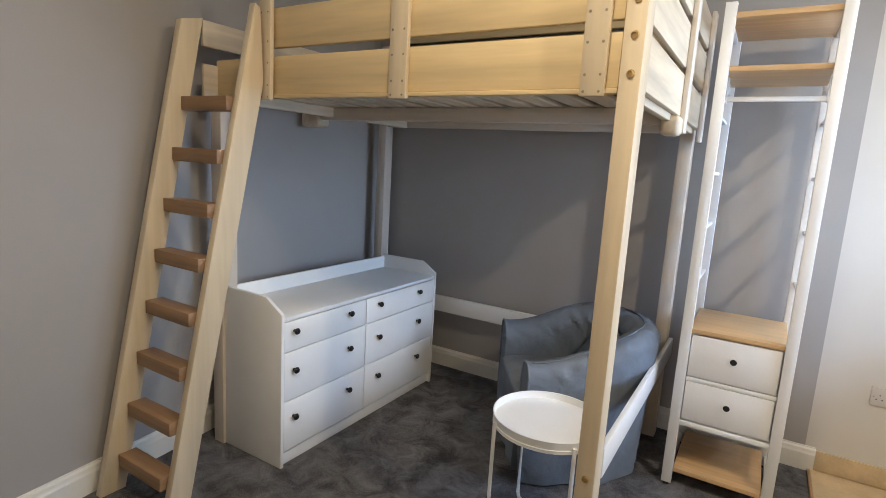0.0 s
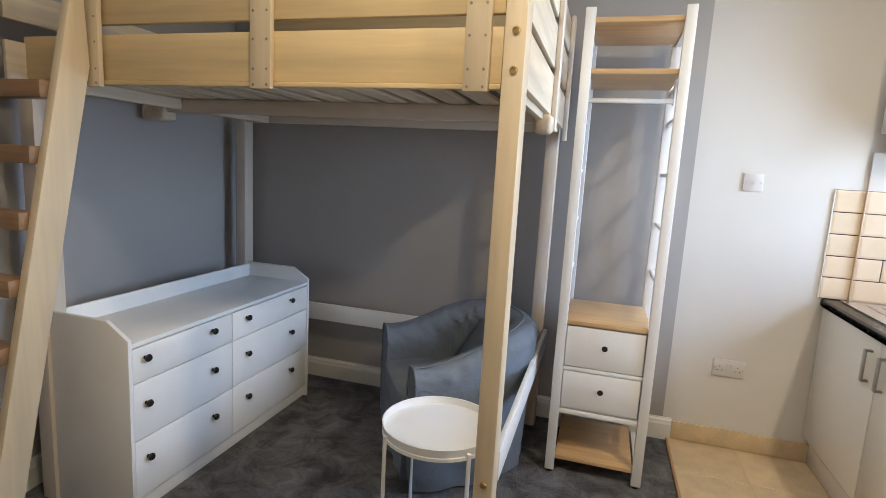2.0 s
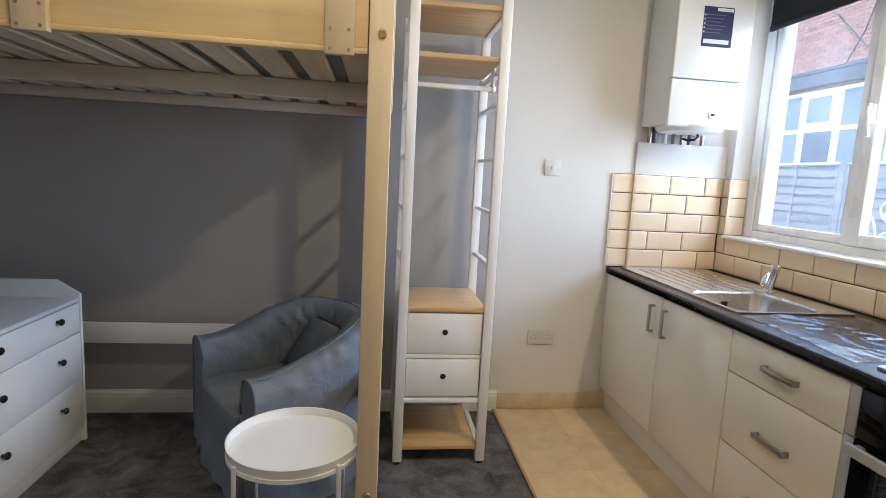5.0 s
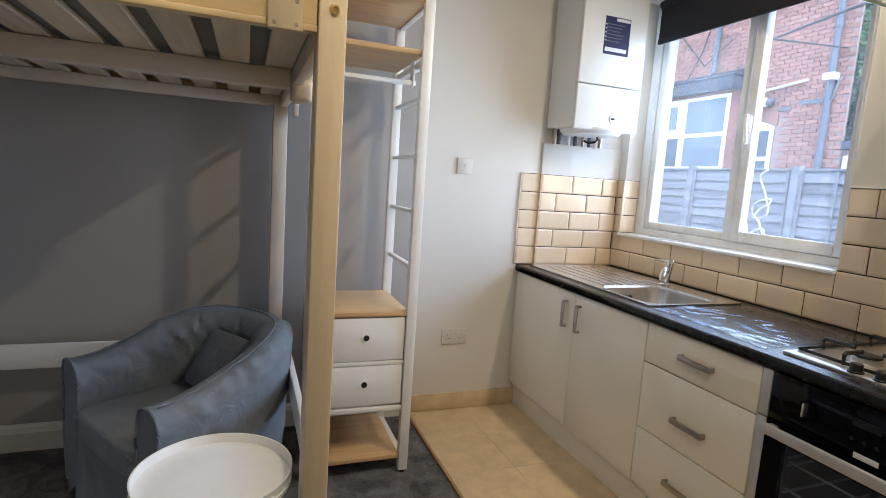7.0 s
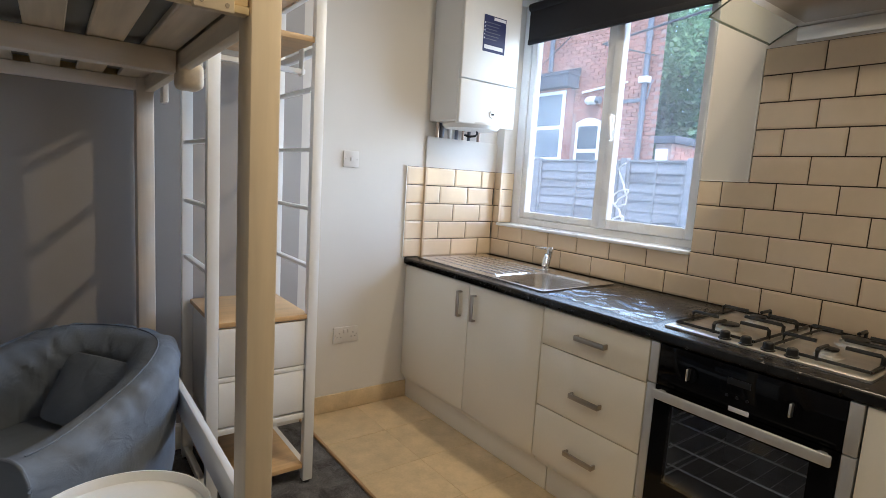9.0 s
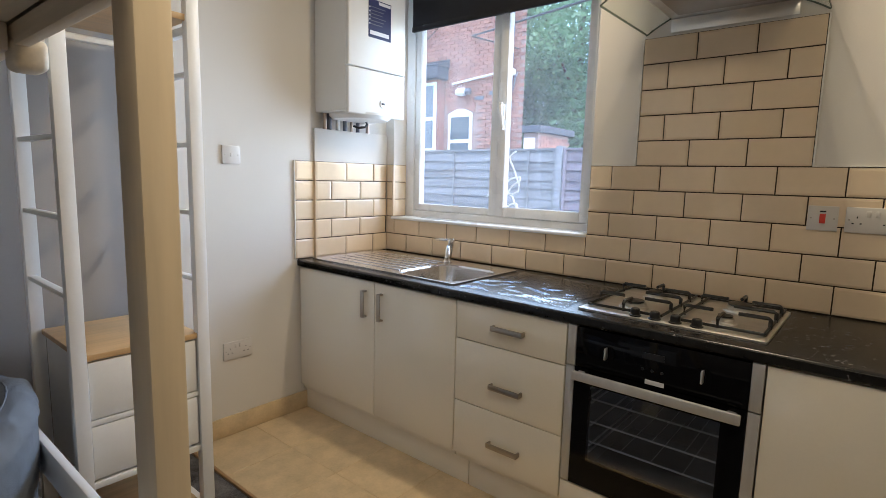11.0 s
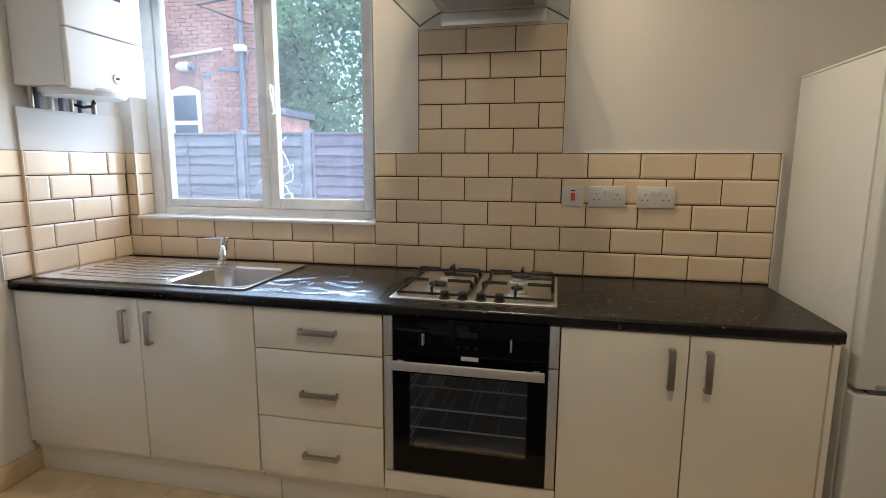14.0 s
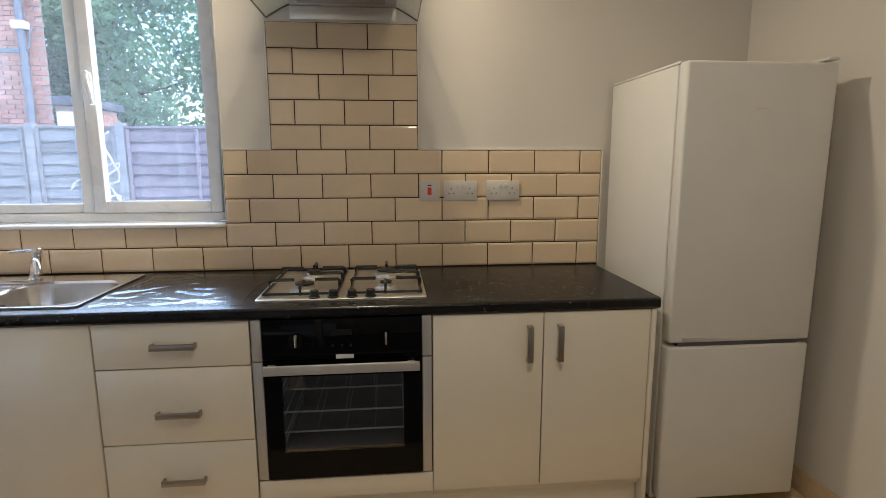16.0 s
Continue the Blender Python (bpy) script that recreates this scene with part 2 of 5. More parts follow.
def rod(bm, a, b, r, sides=12, r2=None):
    """A round bar from a to b."""
    a, b = Vector(a), Vector(b)
    m = Matrix.Translation((a + b) / 2) @ (b - a).to_track_quat("Z", "Y").to_matrix().to_4x4()
    bmesh.ops.create_cone(bm, cap_ends=True, segments=sides, radius1=r, radius2=r if r2 is None else r2, depth=(b - a).length, matrix=m)
    return bm


def tube(points, r, sides=10):
    """A bent round bar through the points."""
    bm = bmesh.new()
    pts = [Vector(p) for p in points]
    rings = []
    for i, p in enumerate(pts):
        d = (pts[min(i + 1, len(pts) - 1)] - pts[max(i - 1, 0)]).normalized()
        q = d.to_track_quat("Z", "Y")
        rings.append([bm.verts.new(p + q @ Vector((r * math.cos(6.2832 * k / sides), r * math.sin(6.2832 * k / sides), 0))) for k in range(sides)])
    for one, two in zip(rings, rings[1:]):
        for k in range(sides):
            j = (k + 1) % sides
            bm.faces.new((one[k], one[j], two[j], two[k]))
    bm.faces.new(rings[0][::-1])
    bm.faces.new(rings[-1])
    bmesh.ops.recalc_face_normals(bm, faces=bm.faces)
    return bm


def lathe(profile, at, axis="z", sides=24):
    """A turned solid: pairs of radius and height along the axis from at."""
    bm = bmesh.new()
    turn = {"z": Matrix(), "x": Matrix.Rotation(radians(90), 4, "Y"), "y": Matrix.Rotation(radians(-90), 4, "X")}[axis]
    m = Matrix.Translation(at) @ turn
    rings = [[bm.verts.new(m @ Vector((max(r, 1e-5) * math.cos(6.2832 * k / sides), max(r, 1e-5) * math.sin(6.2832 * k / sides), h))) for k in range(sides)] for r, h in profile]
    for one, two in zip(rings, rings[1:]):
        for k in range(sides):
            j = (k + 1) % sides
            bm.faces.new((one[k], one[j], two[j], two[k]))
    bm.faces.new(rings[0][::-1])
    bm.faces.new(rings[-1])
    bmesh.ops.recalc_face_normals(bm, faces=bm.faces)
    return bm


def to_mesh(name, bm, mat, smooth=True):
    me = bpy.data.meshes.new(name)
    bm.to_mesh(me)
    bm.free()
    me.materials.append(mat)
    if smooth:
        me.shade_smooth()
        me.set_sharp_from_angle(angle=radians(35))
    return me


def thing(name, at, label, category, group="", kind=""):
    ob = new(name)
    ob.location = at
    ob.empty_display_size = 0.1
    return tagged(ob, label, category, group, kind)


def part(name, bm, mat, parent, label="", smooth=True):
    """One mesh, given in world metres, under a thing or under a part."""
    ob = new(name, to_mesh(name, bm, mat, smooth))
    ob.parent = parent
    if parent.type == "EMPTY":
        ob.matrix_parent_inverse = Matrix.Translation(-parent.location)
    return tagged(ob, label)


def single(name, bm, mat, label, category, kind="", group="", smooth=True):
    return tagged(new(name, to_mesh(name, bm, mat, smooth)), label, category, group, kind)


def piece(name, me, parent, at):
    ob = new(name, me)
    ob.parent = parent
    ob.matrix_basis = Matrix.Translation(at)
    return ob


# ---- room ----
LEFT, NEAR = -4.04, -3.72
EDGE = -1.262
KF = 0.012
floor = single("floor", block(LEFT, EDGE, NEAR, 0, -0.12, 0, 0), M_CARPET, "dark grey mottled plush carpet", "carpet", "structure")
kfloor = single("kitchen_floor", block(EDGE, 0, NEAR, 0, -0.12, KF - 0.002, 0), M_FJOINT, "beige tiled kitchen floor raised above the carpet", "tiled floor", "structure")
single("floor_edge_trim", block(EDGE - 0.012, EDGE, NEAR, -0.016, 0, KF + 0.001, 0.002), M_EDGE, "brown edge strip between carpet and kitchen floor", "trim", "structure")
single("wall_north_grey", block(LEFT - 0.15, -1.295, 0, 0.2, -0.12, CEIL, 0), M_GREY, "mid-grey painted wall behind the loft bed", "wall", "structure")
single("wall_north_white", block(-1.295, 0, 0, 0.2, -0.12, CEIL, 0), M_WHITE, "warm white painted kitchen wall", "wall", "structure")
single("wall_west", prism([(LEFT - 0.2, 0), (LEFT, 0), (-3.60, NEAR), (LEFT - 0.2, NEAR)], "z", -0.12, CEIL), M_GREY, "mid-grey painted wall beside the ladder", "wall", "structure")
single("wall_south", block(LEFT, 0.28, NEAR - 0.15, NEAR, -0.12, CEIL, 0), M_WHITE, "plain warm white wall beside the fridge", "wall", "structure")
single("ceiling", block(LEFT - 0.15, 0.28, NEAR - 0.15, 0.2, CEIL, CEIL + 0.15, 0), M_CEIL, "plain white ceiling", "ceiling", "structure")
WY0, WY1, WZ0, WZ1 = -1.36, -0.072, 1.062, 2.42
bm = bmesh.new()
bx(bm, 0, 0.28, WY1, 0.2, -0.12, CEIL)
bx(bm, 0, 0.28, NEAR, WY0, -0.12, CEIL)
bx(bm, 0, 0.28, WY0, WY1, -0.12, WZ0)
bx(bm, 0, 0.28, WY0, WY1, WZ1, CEIL)
single("wall_east", bm, M_WHITE, "warm white kitchen wall with a window opening", "wall", "structure")


def skirting(name, axis, a, b, face, out):
    """Moulded white skirting along an axis, its back on the plane face."""
    prof = [(0, 0), (0.018, 0), (0.018, 0.085), (0.014, 0.095), (0.012, 0.108), (0.005, 0.116), (0.004, 0.122), (0, 0.122)]
    if axis == "x":
        bm = prism([(face + out * d, z) for d, z in prof], "x", a, b)
    else:
        bm = prism([(face + out * d, z) for d, z in prof], "y", a, b)
    return single(name, bm, M_TRIM, "white moulded skirting board", "skirting board", "structure", smooth=False)


skirting("baseboard_north", "x", LEFT + 0.018, -1.25, 0, -1)
bw = skirting("baseboard_west", "y", 0, 3.745, 0, 1)
bw.matrix_world = Matrix.Translation((LEFT, 0, 0)) @ Matrix.Rotation(math.atan2(0.44, 3.72), 4, "Z") @ Matrix.Rotation(radians(180), 4, "Z") @ Matrix.Diagonal((-1, 1, 1, 1))
single("kitchen_skirting", block(-1.249, -0.60, -0.012, 0, KF, 0.110, 0.002), M_VINYL, "beige tile skirting along the white wall", "skirting", "structure")
single("kitchen_skirting_south", block(-1.25, 0, NEAR, NEAR + 0.012, KF, 0.110, 0.002), M_VINYL, "beige tile skirting beside the fridge", "skirting", "structure")

# ---- window ----
FX0, FX1 = 0.105, 0.165
win = thing("window_1", (0.13, (WY0 + WY1) / 2, WZ0), "white plastic casement window with a narrow sill", "window", kind="structure")
part("window_sill", block(-0.022, FX0, WY0 + 0.002, WY1 - 0.001, WZ0, WZ0 + 0.016, 0.004), M_UPVC, win)
fr = bmesh.new()
ML, MR = -0.715, -0.765
bx(fr, FX0, FX1, WY1 - 0.068, WY1, WZ0 + 0.016, WZ1, 0.004)
bx(fr, FX0, FX1, WY0, WY0 + 0.04, WZ0 + 0.016, WZ1, 0.004)
bx(fr, FX0, FX1, WY0 + 0.04, WY1 - 0.068, WZ0 + 0.016, WZ0 + 0.055, 0.004)
bx(fr, FX0, FX1, WY0 + 0.04, WY1 - 0.068, WZ1 - 0.05, WZ1, 0.004)
bx(fr, FX0, FX1, MR, ML, WZ0 + 0.055, WZ1 - 0.05, 0.004)
part("window_frame", fr, M_UPVC, win)


def casement(y0, y1, w, x0, name):
    bm = bmesh.new()
    z0, z1 = WZ0 + 0.057, WZ1 - 0.052
    bx(bm, x0, x0 + 0.05, y0, y0 + w, z0, z1, 0.006, 2)
    bx(bm, x0, x0 + 0.05, y1 - w, y1, z0, z1, 0.006, 2)
    bx(bm, x0, x0 + 0.05, y0 + w, y1 - w, z0, z0 + w, 0.006, 2)
    bx(bm, x0, x0 + 0.05, y0 + w, y1 - w, z1 - w, z1, 0.006, 2)
    sash = part(name, bm, M_UPVC, win)
    gl = part("pane", block(x0 + 0.02, x0 + 0.026, y0 + w - 0.004, y1 - w + 0.004, z0 + w - 0.004, z1 - w + 0.004, 0), M_PANE, sash)
    gl.visible_shadow = False
    return sash


casement(MR, WY1 - 0.070, 0.040, FX0 + 0.008, "fixed_light")
opener = casement(WY0 + 0.042, MR - 0.002, 0.052, FX0 - 0.012, "opening_sash")
hb = block(FX0 - 0.03, FX0 - 0.012, -0.815, -0.785, 1.64, 1.72, 0.006)
bx(hb, FX0 - 0.05, FX0 - 0.028, -0.812, -0.79, 1.70, 1.725, 0.005)
rod(hb, (FX0 - 0.045, -0.80, 1.71), (FX0 - 0.05, -0.825, 1.585), 0.011, 10, 0.008)
part("handle", hb, M_UPVC, opener, "white lever handle")

bl = thing("roller_blind", (0.045, -0.7, 2.2), "black roller blind pulled up at the window head", "blind")
part("cloth", block(0.043, 0.047, WY0 + 0.03, WY1 - 0.10, 2.195, 2.37, 0), M_BLIND, bl)
part("roll", rod(bmesh.new(), (0.05, WY0 + 0.03, 2.38), (0.05, WY1 - 0.10, 2.38), 0.025, 16), M_BLIND, bl)
part("bottom_bar", block(0.036, 0.054, WY0 + 0.03, WY1 - 0.10, 2.165, 2.195, 0.004), M_BLIND, bl)
ch = bmesh.new()
for k in range(110):
    for yy in (WY0 - 0.004, WY0 + 0.006):
        bmesh.ops.create_icosphere(ch, subdivisions=1, radius=0.0032, matrix=Matrix.Translation((-0.010, yy, 2.44 - k * 0.0095)))
part("bead_chain", ch, M_PLASTIC, bl, "white beaded pull chain")

# ---- loft bed ----
bed = thing("loft_bed", (-2.85, -0.8, 0), "pale pine high sleeper bed with slatted base and guard rails", "loft bed")
BX0, BX1, BY0, BY1 = -3.74, -1.945, -1.545, -0.07


def bolt(at, axis, parent, r=0.011):
    prof = [(r, 0), (r, 0.002), (r * 0.8, 0.006), (r * 0.45, 0.0065), (r * 0.4, 0.003)]
    part("bolt", lathe([(a, h) for a, h in prof], at, axis, 14), M_BRASS, parent, "brass-coloured bolt head")


posts = {
    "fr": part("post", block(BX1 - 0.058, BX1, BY0, BY0 + 0.085, 0, 2.22, 0.005), M_PINE_Z, bed),
    "fl": part("post", block(BX0 - 0.01, BX0 + 0.06, BY0, BY0 + 0.085, 0, 1.60, 0.005), M_PINE_ZW, bed),
    "br": part("post", block(BX1 - 0.085, BX1 - 0.022, BY1 - 0.08, BY1, 0, 2.12, 0.005), M_PINE_ZW, bed),
    "bl": part("post", block(BX0 - 0.18, BX0 - 0.115, BY1 - 0.08, BY1, 0, 2.12, 0.005), M_PINE_ZW, bed),
}
for z in (1.845, 1.755, 1.656, 0.479):
    bolt((BX1 - 0.027, BY0 - 0.0005, z), "y", bed)
for ob in [o for o in bed.children if o.name.startswith("bolt")]:
    ob.data.transform(Matrix.Translation((0, 2 * BY0 - 0.001, 0)) @ Matrix.Diagonal((1, -1, 1, 1)))
    ob.data.flip_normals()
# front guard
ROWS_Z = ((1.622, 1.768), (1.80, 1.95), (1.985, 2.12))
for k, (z0, z1) in enumerate(ROWS_Z):
    part("guard_board", block(-3.72 if k == 0 else -3.395, BX1 - 0.06, BY0 + 0.012, BY0 + 0.034, z0, z1, 0.004), M_PINE, bed)
part("side_rail", block(BX0 + 0.09, BX1 - 0.06, BY0 + 0.036, BY0 + 0.068, 1.632, 1.74, 0.004), M_PINE, bed)
part("edge_strip", block(-3.40, BX1 - 0.06, BY0 + 0.006, BY0 + 0.034, 1.607, 1.621, 0.002), M_PINE, bed)
for x0, x1 in ((-3.415, -3.352), (-2.768, -2.695), (-2.105, -2.036)):
    up = part("guard_upright", block(x0, x1, BY0 - 0.014, BY0 + 0.006, 1.598, 2.15, 0.004), M_PINE_Z, bed)
    for z in (1.61, 1.655, 1.74, 1.82, 1.93, 2.01, 2.10):
        for x in (x0 + 0.013, x1 - 0.013):
            part("screw", rod(bmesh.new(), (x, BY0 - 0.0152, z), (x, BY0 - 0.013, z), 0.004, 8), M_SCREW, up)
# end guards
for xa, xb in ((BX1 - 0.024, BX1 - 0.002), (BX0 + 0.012, BX0 + 0.028)):
    for k, (z0, z1) in enumerate(ROWS_Z if xa > -3 else ((1.612, 1.74), (1.815, 1.915))):
        part("end_board", block(xa, xb, BY0 + 0.09 if xa > -3 else -1.60, BY1 - 0.082, z0, z1 + 0.005, 0.004), M_PINE_Y, bed)
for ya in (-0.80, -0.22):
    part("end_upright", block(BX1 - 0.001, BX1 + 0.019, ya, ya + 0.068, 1.56, 2.15, 0.004), M_PINE_ZW, bed)
# back guard, beams, slats
for z0, z1 in ROWS_Z + ((2.135, 2.30),):
    part("back_board", block(BX0 - 0.11, BX1 - 0.06, BY1 - 0.035, BY1 - 0.012, z0, z1, 0.004), M_PINE, bed)
part("back_rail", block(BX0 - 0.11, BX1 - 0.06, BY1 - 0.075, BY1 - 0.037, 1.602, 1.648, 0.004), M_PINE_W, bed)
beam = part("middle_beam", block(BX0 - 0.03, BX1 - 0.062, -0.845, -0.795, 1.585, 1.648, 0.005), M_PINE_W, bed)
for xa, xb in ((BX1 - 0.06, BX1 + 0.012), (BX0 - 0.17, BX0 - 0.03)):
    cap = block(xa, xb, -0.865, -0.775, 1.545, 1.620, 0.018, 3)
    part("beam_bracket", cap, M_PINE_Y, bed)
for xa in (BX1 - 0.055, BX0 + 0.03):
    part("cross_rail", block(xa, xa + 0.03, BY0 + 0.09, BY1 - 0.082, 1.598, 1.648, 0.004), M_PINE_Y, bed)
n = 13
for k in range(n):
    x = BX0 + 0.09 + k * (BX1 - BX0 - 0.19) / (n - 1)
    part("slat", block(x - 0.043, x + 0.043, BY0 + 0.07, BY1 - 0.04, 1.650, 1.668, 0.003, 1), M_PINE_Y, bed)
part("back_stretcher", block(BX0 - 0.11, BX1 - 0.06, BY1 - 0.05, BY1 - 0.028, 0.415, 0.52, 0.004), M_LACQ, bed, "white-painted stretcher board")
part("end_stretcher", block(BX1 - 0.02, BX1 + 0.002, BY0 + 0.087, BY1 - 0.006, 0.445, 0.545, 0.004), M_LACQ, bed, "white-painted stretcher board")
single("mattress", block(BX0 + 0.03, BX1 - 0.04, BY0 + 0.075, BY1 - 0.045, 1.669, 1.765, 0.03, 3), M_MATT, "thin grey mattress on the slatted bed base", "mattress")

# ---- ladder ----
lad = thing("ladder", (-3.56, -1.9, 0), "wooden bed ladder with pale stiles and brown treads", "ladder")


def stile(x0, x1, outline):
    return part("stile", prism(outline, "x", x0, x1, 0.004), M_PINE_Z, lad)


stile(-3.745, -3.708, [(-2.085, 0), (-1.985, 0), (-1.60, 1.925), (-1.698, 1.90)])
stile(-3.418, -3.384, [(-2.010, 0), (-1.915, 0), (-1.562, 1.66), (-1.577, 1.94), (-1.603, 1.955)])
for k in range(8):
    zt = 1.597 - 0.2055 * k
    yf = -1.722 - 0.0431 * k
    part("tread", block(-3.706, -3.418, yf + 0.012, yf + 0.085, zt - 0.055, zt, 0.004), M_RUNG, lad)

# ---- chest of drawers ----
dr = thing("chest_of_drawers", (-3.49, -0.9, 0), "white six-drawer chest with raised back edge and black knobs", "chest of drawers")
DX0, DX1, DY0, DY1 = -3.715, -3.305, -1.53, -0.295
side = [(DX0, 0), (DX1, 0), (DX1, 0.712), (DX1 - 0.10, 0.775), (DX0, 0.775)]
for y0, y1 in ((DY0, DY0 + 0.018), (DY1 - 0.018, DY1)):
    part("side_panel", prism(side, "y", y0, y1, 0.003), M_LACQ, dr)
part("back_panel", block(DX0, DX0 + 0.015, DY0 + 0.018, DY1 - 0.018, 0.03, 0.765, 0.002), M_LACQ, dr)
part("top_board", block(DX0 + 0.015, DX1 - 0.006, DY0 + 0.018, DY1 - 0.018, 0.676, 0.694, 0.002), M_LACQ, dr)
part("base_rail", block(DX1 - 0.045, DX1 - 0.02, DY0 + 0.018, DY1 - 0.018, 0.0, 0.055, 0.002), M_LACQ, dr)
# core coloured near-black to give the shade between the drawer fronts
part("carcass", block(DX0 + 0.016, DX1 - 0.03, DY0 + 0.019, DY1 - 0.019, 0.05, 0.67, 0), M_HOLE_SHADE, dr)
mid = -0.962
part("divider", block(DX1 - 0.04, DX1 - 0.02, mid - 0.006, mid + 0.006, 0.055, 0.676, 0.001), M_LACQ, dr)
for y0, y1, kn in ((DY0 + 0.02, mid - 0.003, (-1.455, -1.095)), (mid + 0.003, DY1 - 0.02, (-0.86, -0.487))):
    for z0, z1, kz in ((0.538, 0.672, 0.628), (0.310, 0.534, 0.448), (0.072, 0.306, 0.228)):
        d = part("drawer_front", block(DX1 - 0.021, DX1 - 0.003, y0, y1, z0, z1, 0.002), M_LACQ, dr)
        for y in kn:
            part("knob", lathe([(0.007, 0), (0.006, 0.008), (0.013, 0.014), (0.015, 0.02), (0.011, 0.026), (0.001, 0.027)], (DX1 - 0.003, y, kz), "x", 14), M_DARK, d, "small black knob")

# ---- wardrobe ----
wr = thing("open_wardrobe", (-1.64, -0.33, 0), "white open wardrobe with bamboo shelves and two drawers", "wardrobe")
WX0, WX1, VY0, VY1, WH = -1.862, -1.432, -0.575, -0.095, 2.085
PW = 0.042
for x in (WX0, WX1 - PW):
    for y in (VY0, VY1 - 0.035):
        p = part("post", block(x, x + PW, y, y + 0.035, 0.012, WH, 0.002), M_LACQ, wr)
        part("foot", rod(bmesh.new(), (x + PW / 2, y + 0.017, 0), (x + PW / 2, y + 0.017, 0.012), 0.015, 12), M_DARK, p)
    xs = x + (0.004 if x == WX0 else PW - 0.03)
    for z in (1.655, 1.415, 1.175, 0.935):
        part("rung", block(xs, xs + 0.026, VY0 + 0.035, VY1 - 0.035, z - 0.008, z + 0.008, 0.003), M_LACQ, wr)
    for z in (WH - 0.05, 1.80, 0.30, 0.052):
        part("side_rail", block(xs, xs + 0.026, VY0 + 0.035, VY1 - 0.035, z - 0.016, z + 0.012, 0.003), M_LACQ, wr)
IX0, IX1 = WX0 + PW, WX1 - PW
for z, t in ((2.048, 0.022), (1.842, 0.022), (0.745, 0.02), (0.088, 0.02)):
    part("shelf", block(IX0 - 0.012 if z > 0.7 else IX0, IX1 + 0.012 if z > 0.7 else IX1, VY0 + 0.008 if z < 1 else VY0 + 0.012, VY1 - 0.036, z - t, z, 0.003), M_BAMBOO, wr, "bamboo shelf board")
part("clothes_rail", block(IX0 - 0.02, IX1 + 0.02, -0.43, -0.405, 1.72, 1.74, 0.004), M_LACQ, wr, "white clothes rail")
for x in (IX0 - 0.01, IX1 + 0.002):
    part("rail_bracket", block(x, x + 0.008, -0.44, -0.395, 1.715, 1.82, 0.002), M_LACQ, wr)
part("drawer_case", block(IX0, IX1, VY0 + 0.03, VY1 - 0.04, 0.305, 0.725, 0.002), M_LACQ, wr)
for z0, z1 in ((0.53, 0.718), (0.328, 0.505)):
    d = part("drawer_front", block(IX0 + 0.004, IX1 - 0.004, VY0 + 0.012, VY0 + 0.03, z0, z1, 0.003), M_LACQ, wr)
    cx, cz = (IX0 + IX1) / 2, (z0 + z1) / 2 + 0.008
    part("ring", lathe([(0.014, 0), (0.019, 0), (0.019, 0.003), (0.014, 0.004)], (cx, VY0 + 0.008, cz), "y", 20), M_LACQ, d)
    # flat dark disc drawn for the shaded inside of the hole
    part("finger_hole", lathe([(0.013, 0), (0.013, 0.003), (0.001, 0.004)], (cx, VY0 + 0.0072, cz), "y", 20), M_HOLE_SHADE, d)
part("drawer_rail", block(IX0, IX1, VY0 + 0.012, VY0 + 0.03, 0.508, 0.526, 0.002), M_LACQ, wr)
part("bottom_rail", block(IX0, IX1, VY0 + 0.010, VY0 + 0.03, 0.296, 0.318, 0.002), M_LACQ, wr)

# ---- armchair ----
CH = Vector((-2.335, -0.555, 0))
CF = Vector((-0.83, -0.557, 0)).normalized()
CU = Vector((0.557, -0.83, 0)).normalized()


def cpt(u, f, z):
    return CH + CU * u + CF * f + Vector((0, 0, z))


def smoothstep(a, b, t):
    t = max(0.0, min(1.0, (t - a) / (b - a)))
    return t * t * (3 - 2 * t)


chair = thing("armchair", CH, "blue-grey cotton-covered tub armchair with a loose skirt", "armchair")
R, T, FF = 0.295, 0.064, 0.29


def curve(points, n):
    """Points along a smooth curve through the given ones."""
    out = []
    p = [points[0]] + list(points) + [points[-1]]
    for i in range(1, len(p) - 2):
        for k in range(n):
            t = k / n
            out.append(tuple(0.5 * (2 * b + (c - a) * t + (2 * a - 5 * b + 4 * c - d) * t * t + (3 * b - a - 3 * c + d) * t ** 3) for a, b, c, d in zip(p[i - 1], p[i], p[i + 1], p[i + 2])))
    return out + [tuple(points[-1])]


